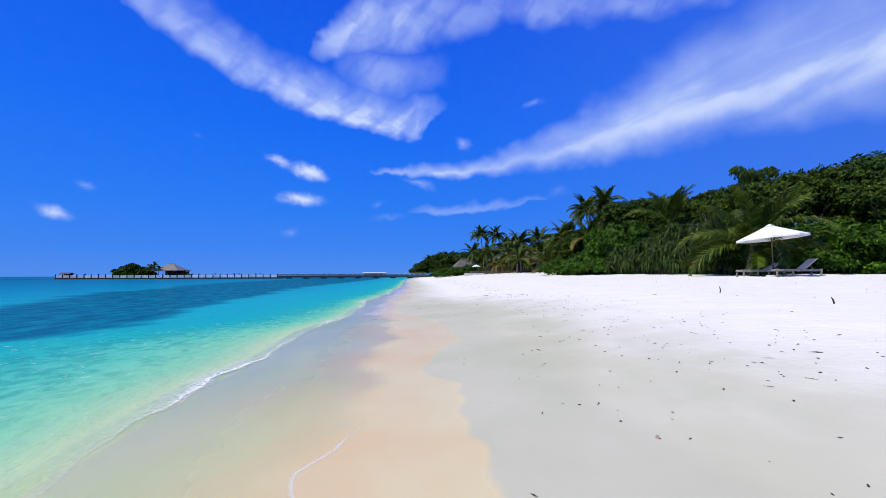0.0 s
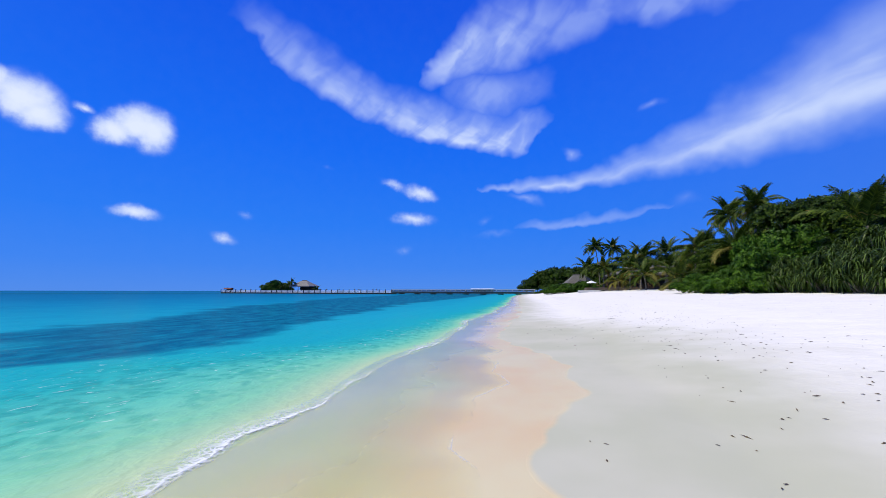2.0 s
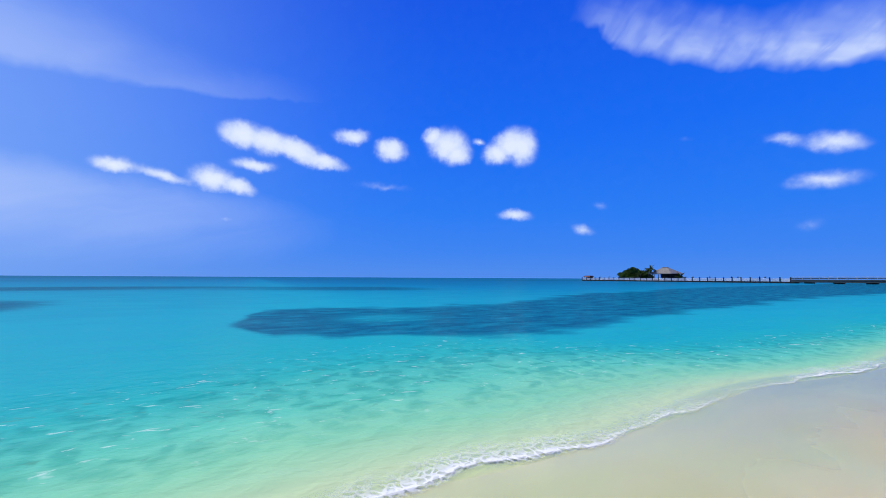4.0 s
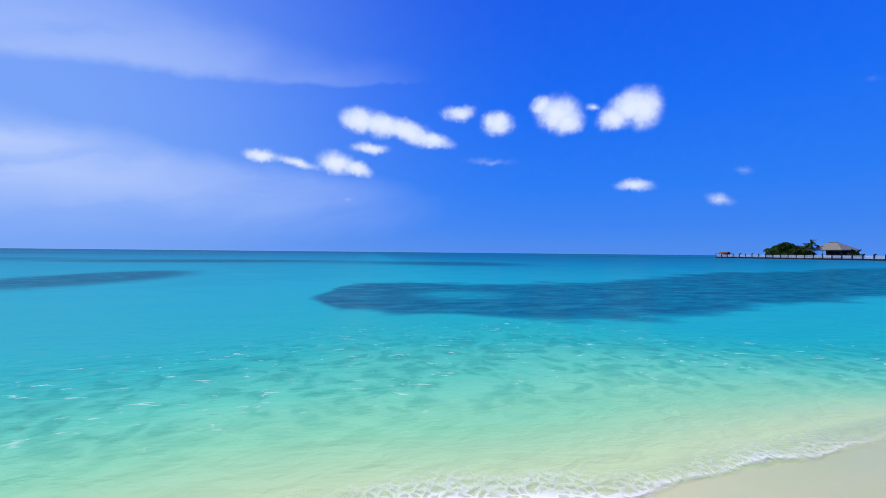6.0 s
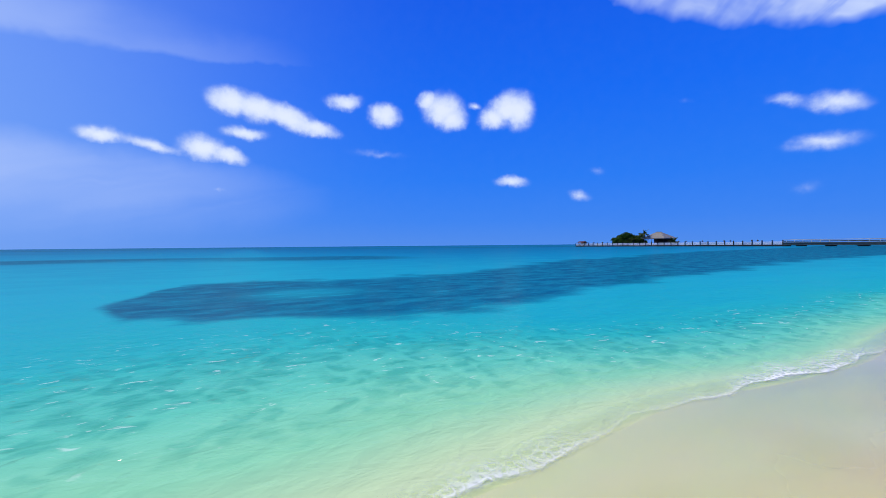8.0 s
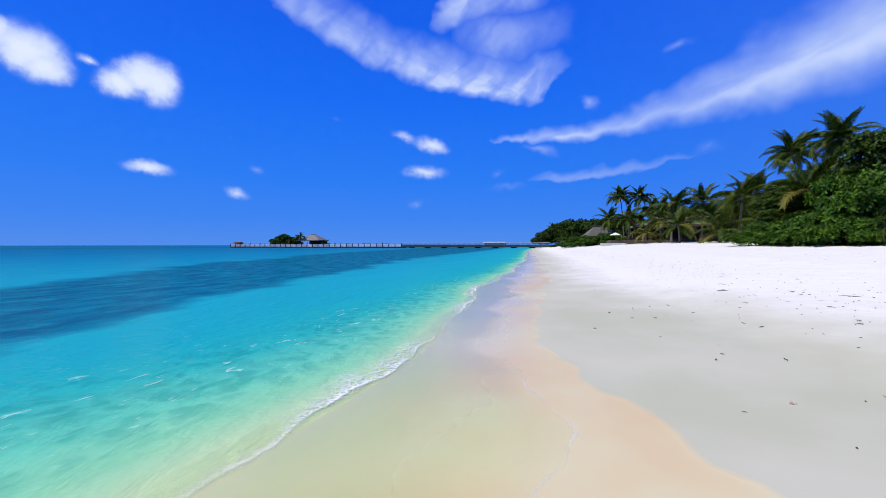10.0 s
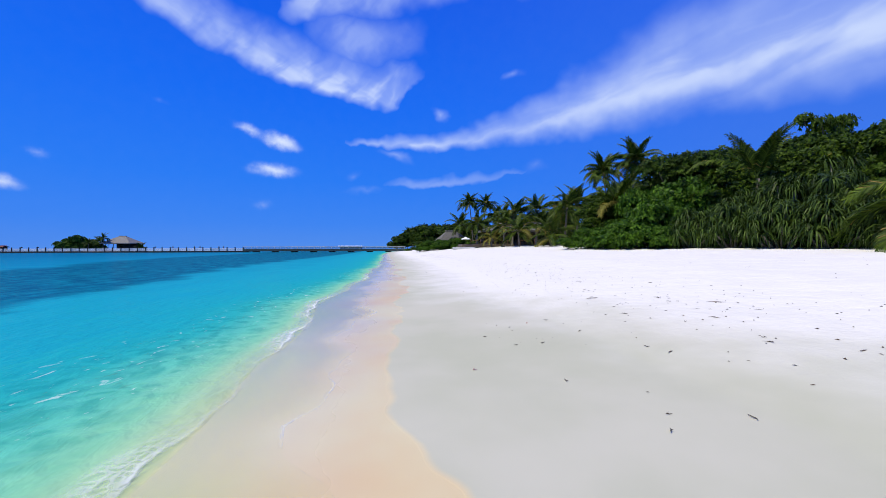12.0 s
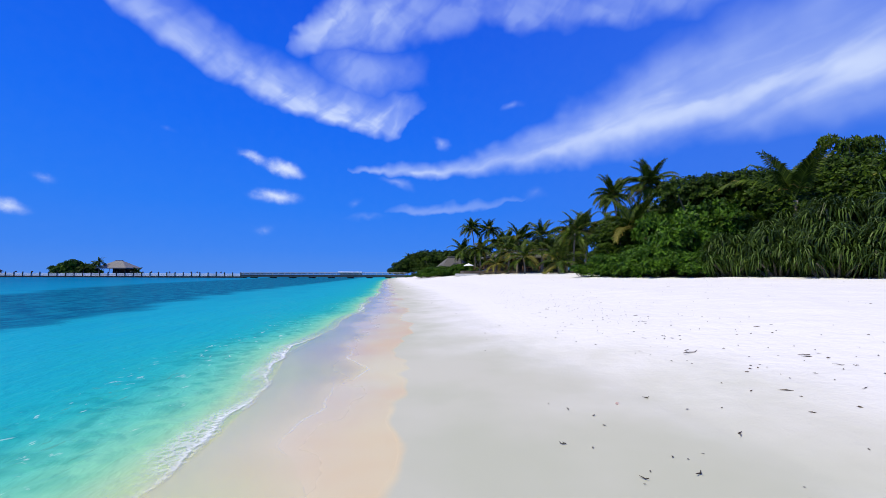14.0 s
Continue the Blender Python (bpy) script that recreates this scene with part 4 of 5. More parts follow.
for key, x, y, k, h in (("tree2", 21.0, 58.0, 0.8, 0.9), ("dark", 26.0, 88.0, 1.0, 1.0), ("dark", 31.0, 80.0, 1.1, 1.1), ("dark", 30.0, 62.0, 1.1, 1.15), ("dark", 33.0, 70.0, 1.2, 1.2),
                        ("dark", 20.0, 108.0, 1.1, 1.0), ("dark", 27.0, 104.0, 1.1, 1.0), ("dark", 13.0, 112.0, 1.0, 0.8), ("dark", 34.0, 55.0, 1.2, 1.2)):
    plant(key, x, y, k, high=h)
# the headland: trees that close the bay
q = random.Random(3)
for i in range(26):
    t = i / 25
    x, y = -12.0 + 40 * t + q.uniform(-1, 1), 186 + q.uniform(0, 16) + 10 * math.sin(t * 3)
    k = 0.85 + 0.42 * min(1, t * 4) + q.uniform(-.08, .08)
    plant("far", x, y, k, high=1.0, group="trees of the headland")
for i in range(14):
    plant("far", 8 + 4.5 * i, 132 + q.uniform(-6, 10), 0.85 + q.uniform(-.1, .15), group="trees of the headland")
for x, y, cz in ((-4.5, 199, 9.6), (-7.5, 198, 9.2), (7.5, 199, 10.0), (13.0, 198, 9.8)):
    palm(x, y, cz, (.4, 0), 0.8, 16, 0.05, "distant coconut palm above the headland trees")
for x, y in ((-6, 158), (-3.5, 157), (-1.2, 158), (3.0, 140), (5.2, 141)):
    plant("bush2", x, y, 0.85, high=0.55, group="low hedge by the jetty", label="low clipped green hedge at the end of the beach")


for key, x, y, k, h in (("tree", 1.0, 101, 0.55, 0.6), ("bush2", 4.0, 99, 1.2, 0.9), ("tree2", 8.2, 100, 0.6, 0.6), ("bush", 6.4, 98.5, 1.2, 0.9), ("bush2", 2.2, 98.0, 1.3, 0.8), ("bush2", 8.6, 97.0, 1.1, 0.9), ("bush", 0.0, 99.5, 1.2, 0.8), ("tree2", -1.5, 108, 0.6, 0.6)):
    plant(key, x, y, k, high=h, label="green shrubs in front of the thatched building")


# ---- umbrella and loungers ----
def parasol(x, y, width, eave, rise, tilt, turn, name, label):
    ob = thing(name, pose(x, y, on_sand(x, y), 0, 0, turn), label, "umbrella")
    bm = bmesh.new()
    bmesh.ops.create_cone(bm, cap_ends=True, segments=28, radius1=0.34, radius2=0.30, depth=0.09, matrix=Matrix.Translation((0, 0, 0.035)))
    part("base", bm, PALE, ob)
    v, f = tube([(0, 0, 0.0), (0, 0, eave * 0.5), (0, 0, eave + rise * 0.95)], [0.028, 0.028, 0.026], 10)
    part("pole", mesh_of("pole", v, f, True), TIMBER, ob)
    head = Matrix.Translation((0, 0, eave)) @ pose(0, 0, 0, tilt, 0, 0)
    R, n = width / 2, 8
    V, F = [], []
    rings = [(0.11, rise * 0.86), (0.35, rise * 0.62), (0.7, rise * 0.28), (1.0, 0.0), (1.0, -0.10)]
    for r, z in rings:
        for k in range(n * 4):
            a = 2 * math.pi * k / (n * 4)
            flat = math.cos(math.pi / n) / math.cos((a % (2 * math.pi / n)) - math.pi / n)
            sag = 0.05 * r * math.sin(math.pi * ((k % 4) / 4))
            V.append((R * r * flat * math.cos(a), R * r * flat * math.sin(a), z - sag * (z > -0.05)))
    m = n * 4
    for i in range(len(rings) - 1):
        for k in range(m):
            F.append((i * m + k, i * m + (k + 1) % m, (i + 1) * m + (k + 1) % m, (i + 1) * m + k))
    canopy = part("canopy", mesh_of("canopy", V, F), CANVAS, ob, "white canvas canopy", head)
    so = canopy.modifiers.new("cloth", "SOLIDIFY")
    so.thickness = 0.006
    V, F = [(0, 0, rise * 1.04)], []
    for k in range(16):
        a = 2 * math.pi * k / 16
        V.append((R * 0.15 * math.cos(a), R * 0.15 * math.sin(a), rise * 0.88))
        F.append((0, 1 + k, 1 + (k + 1) % 16))
    part("vent", mesh_of("vent", V, F), CANVAS, canopy)
    for k in range(n):
        a = 2 * math.pi * k / n
        v, f = tube([(0.05 * math.cos(a), 0.05 * math.sin(a), rise * 0.82), (R * math.cos(a), R * math.sin(a), -0.015)], [0.011, 0.009], 5)
        part("rib", mesh_of("rib", v, f), TIMBER, ob, m=head)
    return ob


def lounger(x, y, turn, back, label):
    """A sun lounger along x, its head at +x."""
    ob = thing("sun_lounger", pose(x, y, on_sand(x, y) + 0.005, 0, 0, turn), label, "sun lounger", "loungers under the umbrella")
    for sgn in (-1, 1):
        part("side_rail", block((2.0, 0.05, 0.11), (0, 0.32 * sgn, 0.30)), GREYWOOD, ob)
        for px in (-0.94, -0.25, 0.94):
            part("leg", block((0.07, 0.06, 0.3), (px, 0.32 * sgn, 0.125)), GREYWOOD, ob)
    for px in (-0.98, 0.98):
        part("end_rail", block((0.05, 0.64, 0.10), (px, 0, 0.30)), GREYWOOD, ob)
    part("stretcher", block((0.05, 0.6, 0.05), (-0.25, 0, 0.12)), GREYWOOD, ob)
    part("sling", block((1.25, 0.60, 0.035), (-0.33, 0, 0.345), 0.012), SLING, ob, "taupe woven sling")
    hinge = Matrix.Translation((0.28, 0, 0.35)) @ pose(0, 0, 0, 0, -back, 0)
    rest = part("backrest", block((0.74, 0.60, 0.04), (0.37, 0, 0.0), 0.012), SLING, ob, "raised taupe backrest", hinge)
    part("frame", block((0.05, 0.66, 0.055), (0.75, 0, 0)), GREYWOOD, rest)
    v, f = tube([(0.28 + 0.5 * math.cos(radians(back)), 0, 0.35 + 0.5 * math.sin(radians(back))), (0.82, 0, 0.30)], [0.02, 0.02], 6)
    part("prop", mesh_of("prop", v, f), GREYWOOD, ob)
    return ob


parasol(16.65, 20.0, 2.9, 1.98, 0.66, 5, 231, "beach_umbrella", "white canvas beach umbrella on a pole beside two loungers")
lounger(17.35, 19.6, -10, 42, "grey wooden sun lounger with raised backrest on the sand")
lounger(17.0, 21.3, -10, 30, "grey wooden sun lounger with half-raised backrest")


# ---- restaurant on the beach ----
def roofed_pavilion(x, y, z, wide, deep, eave, ridge, turn, label, roof_mat=None, posts=4, short=0.35):
    ob = thing("thatched_pavilion", pose(x, y, z, 0, 0, turn), label, "pavilion")
    a, b, r = wide / 2, deep / 2, wide / 2 * short
    V = [(-a, -b, eave), (a, -b, eave), (a, b, eave), (-a, b, eave), (-r, 0, ridge), (r, 0, ridge)]
    V += [(p[0], p[1], p[2] - 0.3) for p in V]
    F = [(0, 1, 5, 4), (1, 2, 5), (2, 3, 4, 5), (3, 0, 4), (6, 10, 11, 7), (7, 11, 8), (8, 11, 10, 9), (9, 10, 6),
         (0, 6, 7, 1), (1, 7, 8, 2), (2, 8, 9, 3), (3, 9, 6, 0)]
    part("roof", mesh_of("roof", V, F), roof_mat or THATCH, ob, "weathered grey thatch roof")
    part("ridge_cap", block((2 * r + 0.6, 0.5, 0.22), (0, 0, ridge), 0.06), THATCH, ob)
    part("floor", block((wide - 1.2, deep - 1.2, 0.4), (0, 0, 0.1), 0.03), TIMBER, ob)
    for i in range(posts):
        for sgn in (-1, 1):
            px = (-1 + 2 * i / (posts - 1)) * (a - 0.9)
            v, f = tube([(px, sgn * (b - 0.9), 0.2), (px, sgn * (b - 0.9), eave + 0.25)], [0.11, 0.10], 8)
            part("post", mesh_of("post", v, f, True), TIMBER, ob)
    part("back_wall", block((wide - 2.2, 0.15, eave - 0.4), (0, b - 1.3, eave / 2 + 0.1), 0.02), TIMBER, ob)
    return ob


def cafe_chair(x, y, z, turn):
    ob = thing("dining_chair", pose(x, y, z, 0, 0, turn), "brown wooden dining chair on the restaurant terrace", "chair", "restaurant chairs")
    part("seat", block((0.46, 0.46, 0.05), (0, 0, 0.45), 0.015), CHAIRWOOD, ob)
    part("backrest", block((0.46, 0.04, 0.34), (0, 0.22, 0.78), 0.015), CHAIRWOOD, ob)
    for sx in (-1, 1):
        for sy in (-1, 1):
            part("leg", block((0.045, 0.045, 0.45 if sy < 0 else 0.95), (0.2 * sx, 0.21 * sy, 0.225 if sy < 0 else 0.475), 0.005), CHAIRWOOD, ob)
    return ob


def cafe_table(x, y, z):
    ob = thing("dining_table", pose(x, y, z), "brown wooden dining table on the restaurant terrace", "table", "restaurant tables")
    part("tabletop", block((0.9, 0.9, 0.05), (0, 0, 0.73), 0.012), CHAIRWOOD, ob)
    part("pedestal", block((0.1, 0.1, 0.68), (0, 0, 0.36), 0.01), CHAIRWOOD, ob)
    part("foot", block((0.55, 0.55, 0.04), (0, 0, 0.02), 0.01), CHAIRWOOD, ob)
    return ob


CHAIRWOOD = grained("worn_brown_wood", (0.16, 0.07, 0.035, 1), (0.32, 0.17, 0.09, 1), 10, 0.6, (1, 5, 1))
TERRACE_Z = on_sand(18, 88) + 0.32
terrace = part("terrace", block((24, 8, 0.5), (0, 0, -0.25), 0.04), TIMBER, m=pose(18.5, 91.5, TERRACE_Z))
tagged(terrace, "dark timber restaurant terrace at the top of the beach", "terrace", kind="structure")
roofed_pavilion(20.5, 95.0, TERRACE_Z, 18, 9, 2.9, 4.6, 4, "dark thatched restaurant pavilion under the palms", posts=6, short=0.6)
for i in range(6):
    cafe_table(9.5 + 3.2 * i, 88.9 + 0.5 * (i % 2), TERRACE_Z)
    for k in (-1, 1):
        cafe_chair(9.5 + 3.2 * i + 0.75 * k, 88.9 + 0.5 * (i % 2), TERRACE_Z, -90 * k)
parasol(7.4, 88.0, 1.9, 1.9, 0.4, 0, 10, "beach_umbrella", "small white umbrella beside the restaurant wall")
low = part("low_wall", block((4.2, 0.4, 0.5), (0, 0, 0.13), 0.03), PALE, m=pose(6.6, 84.0, on_sand(6.6, 84.0)))
tagged(low, "low pale wall at the edge of the restaurant", "wall", kind="structure")
roofed_pavilion(6.2, 108.0, on_sand(6.2, 108), 8, 6, 1.6, 4.3, 12, "grey thatched building among the trees", posts=4, short=0.3)
sign = thing("white_post", pose(-0.6, 120, on_sand(-0.6, 120)), "short white post by the hedge", "post")
part("post", block((0.35, 0.12, 1.5), (0, 0, 0.7), 0.03), CANVAS, sign)


# ---- jetty ----
JETTY_Y = 190.0
jetty = thing("jetty", pose(0, JETTY_Y, 0), "long timber jetty with pale rails and dark posts above the lagoon", "jetty")
x0, x1 = -184.0, -76.0
part("deck", block((x1 - x0, 3.0, 0.30), ((x0 + x1) / 2, 0, 0.45), 0.03), TARRED, jetty)
part("fascia", block((x1 - x0, 0.12, 1.0), ((x0 + x1) / 2, -1.58, 0.12), 0.02), TARRED, jetty, "dark waterline beam")
post_me = bpy.data.meshes.new("rail_post")
b_ = block((0.36, 0.26, 1.75), (0, 0, 0.85), 0.03)
b_.to_mesh(post_me)
b_.free()
post_me.materials.append(TARRED)
bay = 3.4
count = int((x1 - x0) / bay) + 1
panel_me = bpy.data.meshes.new("rail_panel")
b_ = bmesh.new()
for zz in (0.18, 0.48, 0.78, 1.08):
    box(b_, (bay - 0.38, 0.05, 0.23), (0, 0, zz), 0.008)
b_.to_mesh(panel_me)
b_.free()
panel_me.materials.append(CANVAS)
pile_me = tube_mesh("piling", [(0, 0, -2.6), (0, 0, 0.4)], [0.16, 0.15], 8)
for i in range(count):
    px = x0 + bay * i
    part("rail_post", post_me, None, jetty, m=pose(px, -1.45, 0.6))
    if i < count - 1:
        part("rail_panel", panel_me, None, jetty, m=pose(px + bay / 2, -1.45, 0.6))
    if i % 2 == 0:
        part("piling", pile_me, TIMBER, jetty, m=pose(px, 1.2, 0))
for px in (-172, -165.5, -125.5, -120.5, -117, -109.5, -100.5, -98, -90, -88):
    ob = thing("jetty_lamp", pose(px, JETTY_Y + 0.9, 0.6), "small dark lamp post on the jetty deck", "lamp", "jetty lamps")
    v, f = tube([(0, 0, -0.02), (0, 0, 1.5)], [0.05, 0.04], 6)
    part("pole", mesh_of("pole", v, f, True), TIMBER, ob)
    bm = bmesh.new()
    bmesh.ops.create_icosphere(bm, subdivisions=1, radius=0.34, matrix=Matrix.Translation((0, 0, 1.72)))
    part("lantern", bm, TIMBER, ob)

bridge = thing("footbridge", pose(0, 188.5, 0), "pale concrete footbridge from the beach to the jetty", "bridge")
x2 = -8.0
part("deck", block((x2 + 78, 2.6, 0.45), ((x2 - 78) / 2, 0, 1.25), 0.04), GIRDER, bridge)
part("beam", block((x2 + 78, 0.3, 0.62), ((x2 - 78) / 2, -1.1, 0.72), 0.03), GIRDER, bridge, "dark edge beam")
part("handrail", block((x2 + 78, 0.14, 0.22), ((x2 - 78) / 2, -1.2, 2.38), 0.03), PALE, bridge)
part("mid_rail", block((x2 + 78, 0.08, 0.30), ((x2 - 78) / 2, -1.2, 1.85), 0.02), GIRDER, bridge)
bal = bpy.data.meshes.new("baluster")
b_ = block((0.14, 0.12, 0.95), (0, 0, 0.45), 0.01)
b_.to_mesh(bal)
b_.free()
for i in range(29):
    part("baluster", bal, PALE, bridge, m=pose(-77 + i * 2.45, -1.2, 1.45))
for i in range(8):
    pier = part("pier", block((2.6, 1.8, 0.7), (0, 0, 0.35), 0.08), TARRED, bridge, m=pose(-73 + 8.2 * i, 0, 0.0))
    v, f = tube([(0, 0, -3.2), (0, 0, 0.1)], [0.45, 0.4], 10)
    part("pile", mesh_of("pile", v, f, True), PALE, pier)

hut = thing("jetty_shelter", pose(-180.5, JETTY_Y + 0.4, 0.6), "small shelter with a red-brown roof at the jetty's end", "shelter")
bm = bmesh.new()
box(bm, (5.2, 2.4, 0.14), (0, -0.62, 2.2), 0.02, pose(0, 0, 0, 16, 0, 0))
box(bm, (5.2, 2.4, 0.14), (0, 0.62, 2.2), 0.02, pose(0, 0, 0, -16, 0, 0))
part("roof", bm, REDROOF, hut, "red-brown shingle roof")
for sx in (-1, 1):
    for sy in (-1, 1):
        part("post", block((0.16, 0.16, 2.1), (2.2 * sx, 1.0 * sy, 1.03), 0.01), REDROOF, hut)
part("back_board", block((4.4, 0.1, 1.9), (0, 0.95, 1.0), 0.01), REDROOF, hut)
part("front_board", block((4.4, 0.1, 1.2), (0, -1.0, 0.62), 0.01), REDROOF, hut)

PALE_THATCH = grained("sun_bleached_thatch", (0.16, 0.15, 0.13, 1), (0.30, 0.28, 0.25, 1), 18, 0.9, (6, 6, 1), 0.7)
# the islet behind the jetty
V, F = [], []
for r, z in ((1.0, -2.6), (0.92, 0.2), (0.8, 0.75), (0.4, 0.9), (0.0, 0.95)):
    for k in range(40):
        a = 2 * math.pi * k / 40
        w = 1 + 0.06 * math.sin(3 * a + 1) + 0.04 * math.sin(7 * a)
        V.append((23 * r * w * math.cos(a), 9 * r * w * math.sin(a), z))
for i in range(4):
    for k in range(40):
        F.append((i * 40 + k, i * 40 + (k + 1) % 40, (i + 1) * 40 + (k + 1) % 40, (i + 1) * 40 + k))
islet = part("islet", mesh_of("islet", V, F, True), grained("islet_sand", (0.45, 0.42, 0.36, 1), (0.66, 0.62, 0.55, 1), 5, 0.9), m=pose(-144, 202, 0))
tagged(islet, "low sandy islet behind the jetty", "islet", kind="structure")
roofed_pavilion(-137.4, 200.5, 0.9, 13, 10, 3.3, 6.6, 0, "pavilion with a grey hipped roof on the islet", PALE_THATCH, 6, 0.2)
for x, y, k in ((-159.5, 199, .85), (-155.5, 200, 1.05), (-151, 199, .95), (-147.5, 200, .8), (-162.5, 200, .65), (-153.5, 196.5, .6)):
    plant("bush" if x > -152 else "bush2", x, y, k * (1.9 if x > -152 else 2.6), high=1.25, z=0.75, group="islet trees", label="green leafy tree on the islet beside the pavilion")
for x, y, cz in ((-142.6, 196.0, 6.4), (-145.5, 198, 5.0), (-149, 196, 3.8), (-128.6, 199, 1.9)):
    palm(x, y, cz, (.3, 0), 0.85, 17, 0.05, "small coconut palm beside the islet pavilion", z0=0.7)
villa = thing("distant_villa", pose(-68, 398, 0), "low pale building far across the water", "building")
part("wall", block((20, 8, 3.4), (0, 0, 1.6), 0.05), PALE, villa)
bm = bmesh.new()
box(bm, (23, 11, 0.9), (0, 0, 3.9), 0.3)
part("roof", bm, CANVAS, villa, "pale flat roof")
for sx in (-8, -2.7, 2.7, 8):
    part("stilt", block((0.6, 0.6, 5), (sx, -3, -2.4), 0.02), PALE, villa)


# ---- what lies on the sand ----
def curled_leaf(length, seed):
    r = random.Random(seed)
    V, F = [], []
    for i in range(7):
        t = i / 6
        w = 0.24 * length * math.sin(math.pi * (0.08 + 0.84 * t)) * r.uniform(.8, 1.1)
        z = 0.10 * length * (2 * t - 1) ** 2 + 0.004
        V += [(length * (t - .5), -w, z + 0.35 * w), (length * (t - .5), 0, z), (length * (t - .5), w, z + 0.5 * w)]
        if i:
            b = len(V)
            F += [(b - 6, b - 5, b - 2, b - 3), (b - 5, b - 4, b - 1, b - 2)]
    return mesh_of("leaf", V, F, True)


def twig(length, seed):
    r = random.Random(seed)
    pts = [Vector((length * (t - .5), r.uniform(-.12, .12) * length, 0.008 + 0.02 * r.random())) for t in (0, .3, .6, 1)]
    v, f = tube(pts, [0.006, 0.008, 0.007, 0.003], 5)
    k = len(v)
    v2, f2 = tube([pts[1], pts[1] + Vector((.15 * length, .22 * length, .02))], [0.005, 0.002], 5)
    return mesh_of("twig", list(v) + list(v2), list(f) + [tuple(i + k for i in q) for q in f2], True)


LEAVES = [curled_leaf(0.042, 1), curled_leaf(0.055, 2), curled_leaf(0.032, 3)]
TWIGS = [twig(0.12, 1), twig(0.2, 2), twig(0.09, 3)]
BIG_TWIG = twig(0.45, 4)


def litter(name, me, mat, x, y, label, size=1.0):
    ob = part(name, me, mat, m=pose(x, y, on_sand(x, y) + 0.002, 0, 0, random.uniform(0, 360)))
    ob.scale = (size,) * 3
    return tagged(ob, label, name.replace("_", " "), "litter on the sand")


for x, y, k in ((1.11, 3.77, 0), (1.42, 3.71, 1), (1.87, 3.32, 0), (1.34, 5.32, 1), (2.9, 4.39, 1), (1.53, 7.51, 2), (0.45, 3.9, 2),
                (1.5, 3.5, 2), (1.62, 4.2, 0), (1.75, 4.05, 2), (1.9, 4.6, 1), (2.1, 4.1, 0), (1.05, 4.9, 2), (2.4, 5.6, 2), (0.82, 17.2, 1), (-0.35, 16.6, 0), (0.2, 16.3, 2), (-0.07, 17.0, 1), (1.6, 20.4, 1)):
    litter("dry_leaf", LEAVES[k], DRYLEAF, x, y, "small dark dry leaf lying on damp sand", 0.6)
for x, y, k in ((2.06, 19.0, 1), (3.0, 18.2, 1), (3.6, 17.0, 1), (0.65, 17.6, 0), (-0.55, 16.7, 2), (0.13, 16.1, 0), (2.06, 27.0, 1), (1.2, 15.5, 0), (2.4, 15.2, 2), (3.8, 12.2, 1), (4.4, 14.0, 1), (3.2, 10.6, 0), (2.2, 12.0, 2)):
    litter("twig", TWIGS[k], DRYLEAF, x, y, "thin dark twig lying on the sand", 0.6)
for i, (x, y) in enumerate(((2.33, 15.02), (2.93, 17.73), (2.21, 16.26), (-0.08, 14.69), (0.92, 13.66), (0.39, 13.82), (-0.23, 16.11), (2.32, 19.91), (3.02, 17.63), (2.33, 19.70), (0.83, 16.60), (-0.06, 17.23), (-0.23, 17.43), (2.31, 15.05), (1.12, 12.58), (0.24, 13.57))):
    litter("twig", TWIGS[i % 3], DRYLEAF, x, y, "thin dark twig lying on the sand", 0.5)
for i, (x, y) in enumerate(((1.40, 3.68), (1.29, 5.26), (2.76, 4.19), (2.02, 2.14), (2.23, 2.16), (1.98, 2.49), (1.80, 3.20), (1.74, 2.88), (-0.26, 16.05), (0.35, 16.36), (0.12, 16.35), (0.62, 15.87), (-0.14, 16.19))):
    litter("dry_leaf", LEAVES[i % 3], DRYLEAF, x, y, "small dark dry leaf lying on damp sand", 0.5)
litter("driftwood", BIG_TWIG, DRYLEAF, 2.06, 18.9, "bundle of dark driftwood on the beach", 0.75)
litter("driftwood", BIG_TWIG, DRYLEAF, 3.4, 17.2, "forked dark driftwood on the beach", 0.7)
for x, y in ((1.55, 2.95), (0.3, 17.5), (-0.9, 15.2), (0.39, 12.34)):
    bm = bmesh.new()
    bmesh.ops.create_uvsphere(bm, u_segments=12, v_segments=8, radius=0.022)
    bmesh.ops.scale(bm, vec=(1.25, 0.8, 0.45), verts=bm.verts)
    for v in bm.verts:
        v.co.z += 0.008 * math.sin(v.co.x * 160)
    litter("seashell", bm, SHELL, x, y, "pinkish weathered seashell half sunk in sand")
for x, y, tall, tip in ((7.3, 10.5, 0.17, 8), (7.2, 7.35, 0.15, -30)):
    ob = thing("driftwood_stick", pose(x, y, on_sand(x, y), 0, tip, 30), "short dark stick standing upright in dry sand", "stick")
    v, f = tube([(0, 0, -0.1), (0.015, 0, tall * 0.5), (-0.01, 0.01, tall)], [0.016, 0.014, 0.006], 7)
    part("stem", mesh_of("stem", v, f, True), DRYLEAF, ob)
    part("leaf", LEAVES[1], SCAEVOLA, ob, "withered green leaf", pose(-0.01, 0, tall * 0.55, 0, -70, 100))

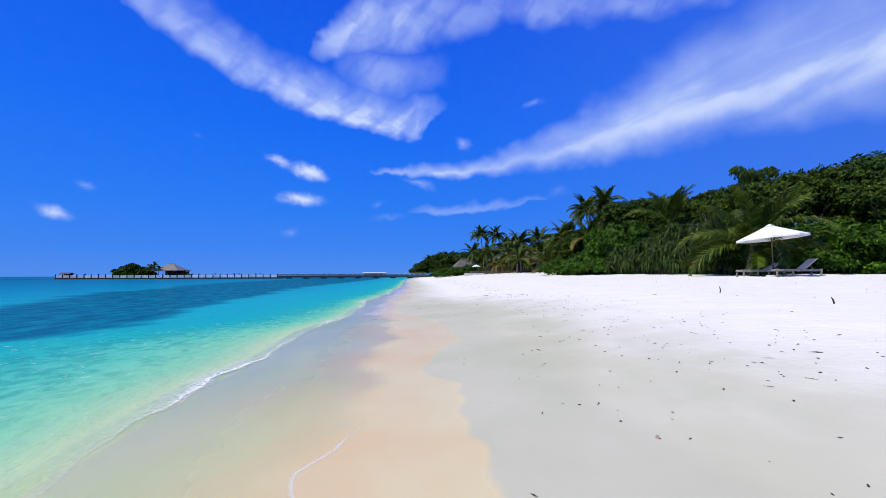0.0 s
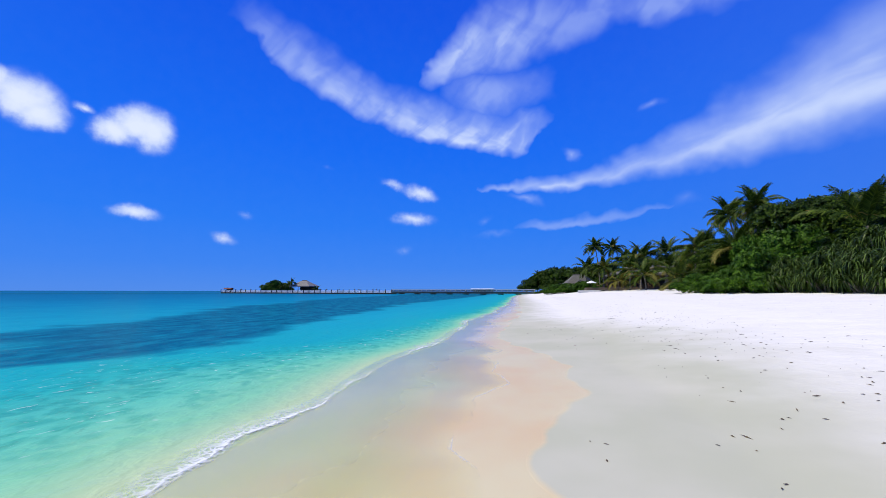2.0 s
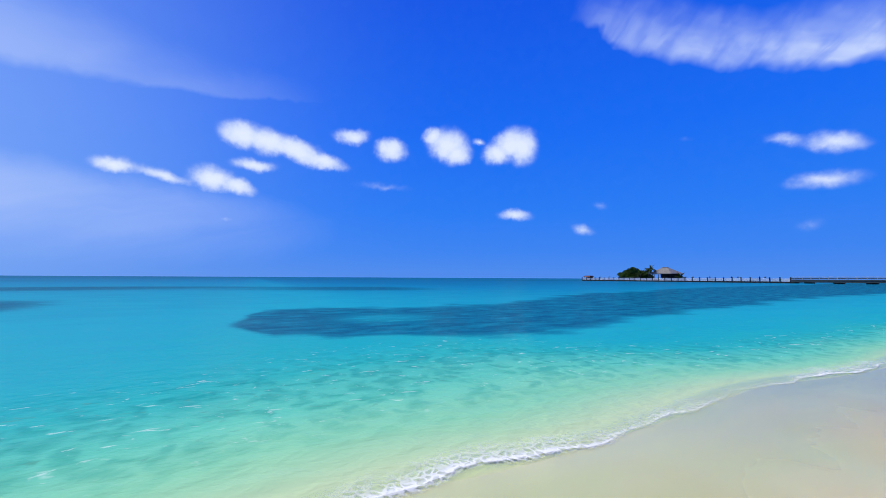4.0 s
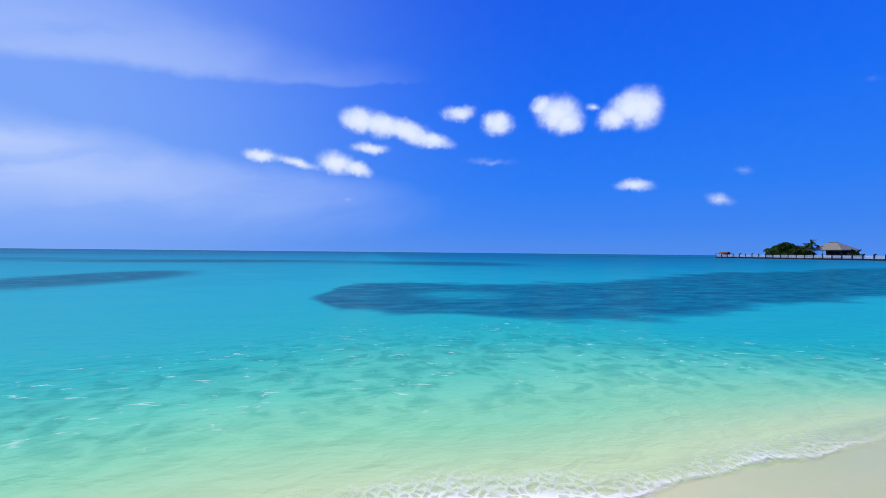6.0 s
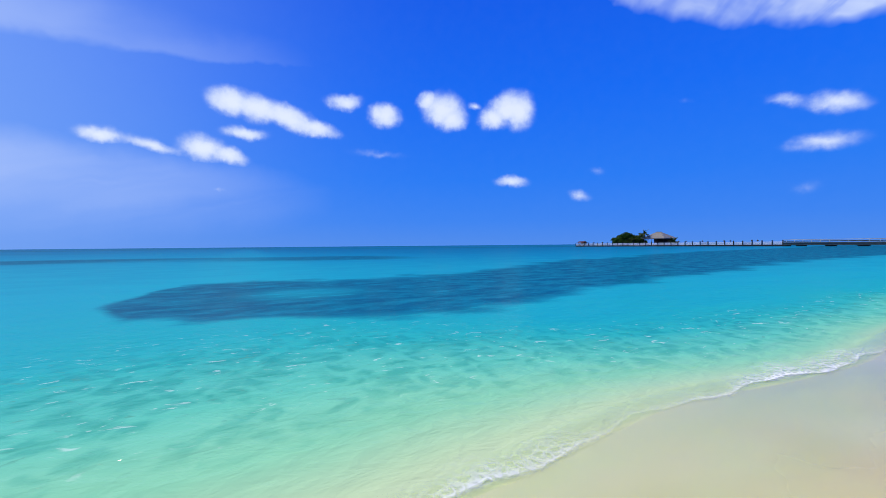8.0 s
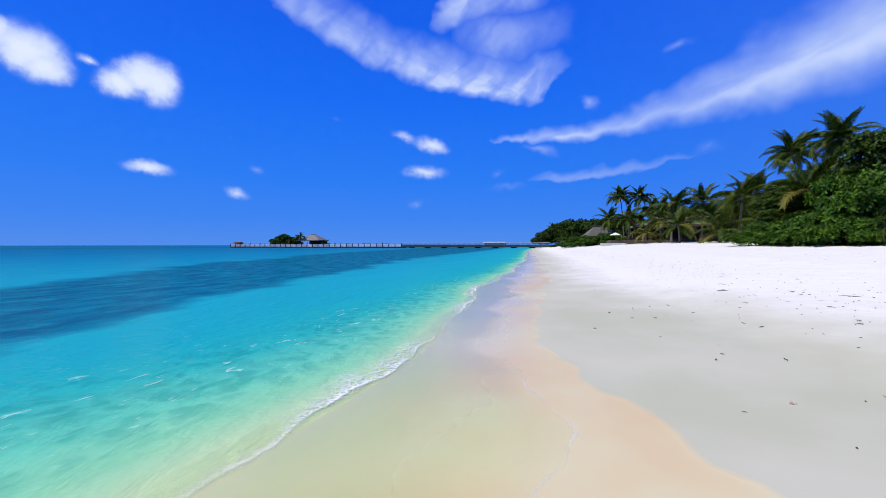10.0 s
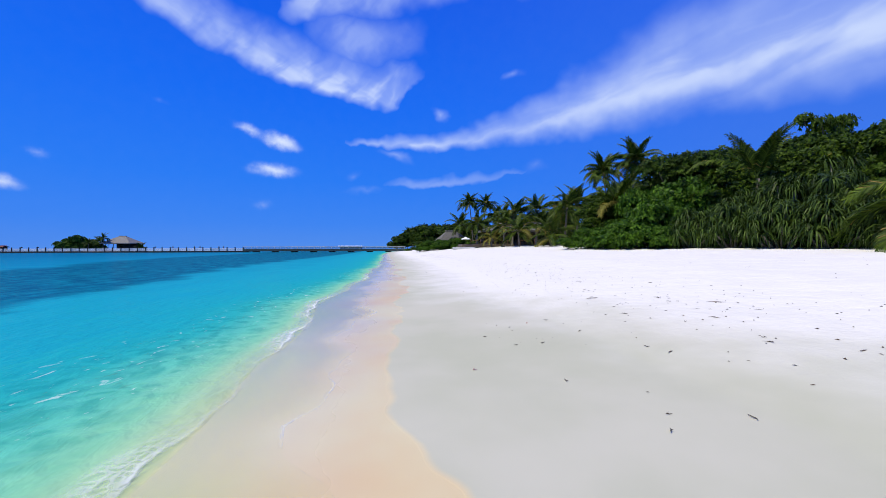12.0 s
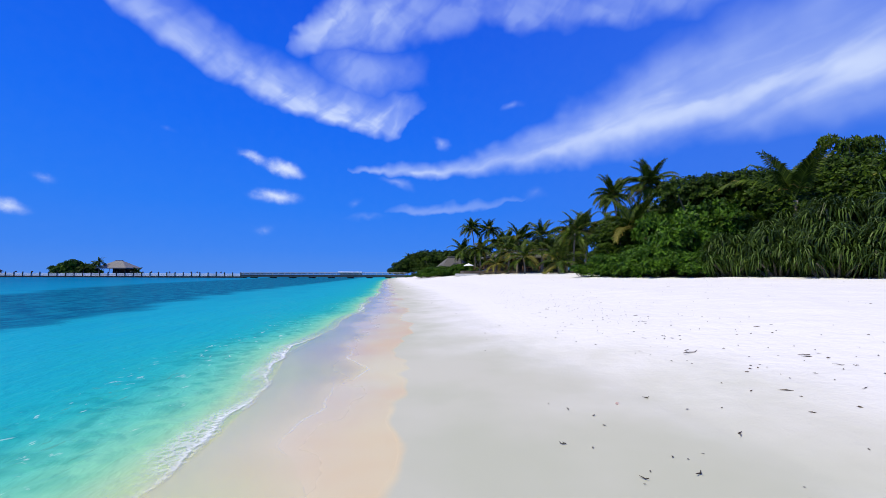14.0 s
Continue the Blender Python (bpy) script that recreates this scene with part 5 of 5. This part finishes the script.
# wrack: bits too many to count
V, F = [], []
r = np.random.default_rng(5)
for i in range(2300):
    y = r.uniform(1, 70)
    edge = float(shore(np.array(y)))
    x = edge + (4.4 + 4.5 * r.beta(2.4, 2.6) if i % 3 else r.uniform(3, 24))
    z = on_sand(x, y) + 0.004
    ln, w, a = r.uniform(.007, .032) * (3.0 if r.random() < .12 else 1), r.uniform(.004, .010), r.uniform(0, 6.28)
    d, e = np.array((math.cos(a), math.sin(a), 0)), np.array((-math.sin(a), math.cos(a), 0))
    c = np.array((x, y, z))
    b = len(V)
    V += [c - d * ln, c + e * w, c + d * ln, c - e * w, c + np.array((0, 0, w * 1.2))]
    F += [(b, b + 1, b + 4), (b + 1, b + 2, b + 4), (b + 2, b + 3, b + 4), (b + 3, b, b + 4)]
wrack = part("wrack", mesh_of("wrack", V, F), DRYLEAF)
tagged(wrack, "scattered dark bits of weed and leaf on the sand", "wrack", kind="stuff")

# foam where the last wave ran out: a lacy sheet along the water's edge
ROWS = np.arange(-2, 60, 0.2)
V, F, body_of, spot_of = [], [], [], []
for i, y in enumerate(ROWS):
    edge = float(shore(np.array(y))) + 0.05 * math.sin(y * 3.1) + 0.03 * math.sin(y * 7.7)
    thick = sum(h * math.exp(-((y - c) / w) ** 2) for c, w, h in ((5.6, 1.5, 1.0), (8.2, 0.7, 0.5), (12.2, 1.5, 1.0), (17.5, 1.2, 0.6), (21.0, 2.0, 0.8), (31, 3, 0.7), (44, 4, 0.7)))
    wide = 0.16 + 0.42 * thick + 0.004 * y
    for k in range(6):
        t = k / 5
        x = edge - wide * (1 - t) + 0.05
        V.append((x, y, max(on_sand(x, y), 0.005) + 0.010))
        spot_of.append(min(0.12 + thick, 1.0))
        body_of.append(0.0 if k in (0, 5) else (0.3, 0.5, 0.75, 1.0)[k - 1])
        if i and k:
            b = i * 6 + k
            F.append((b - 7, b - 6, b, b - 1))
me = mesh_of("foam", V, F, True)
me.attributes.new("body", "FLOAT", "POINT").data.foreach_set("value", body_of)
me.attributes.new("spot", "FLOAT", "POINT").data.foreach_set("value", spot_of)
foam = part("foam", me, FOAM)
tagged(foam, "thin broken lace of white sea foam at the water's edge", "foam", kind="stuff")
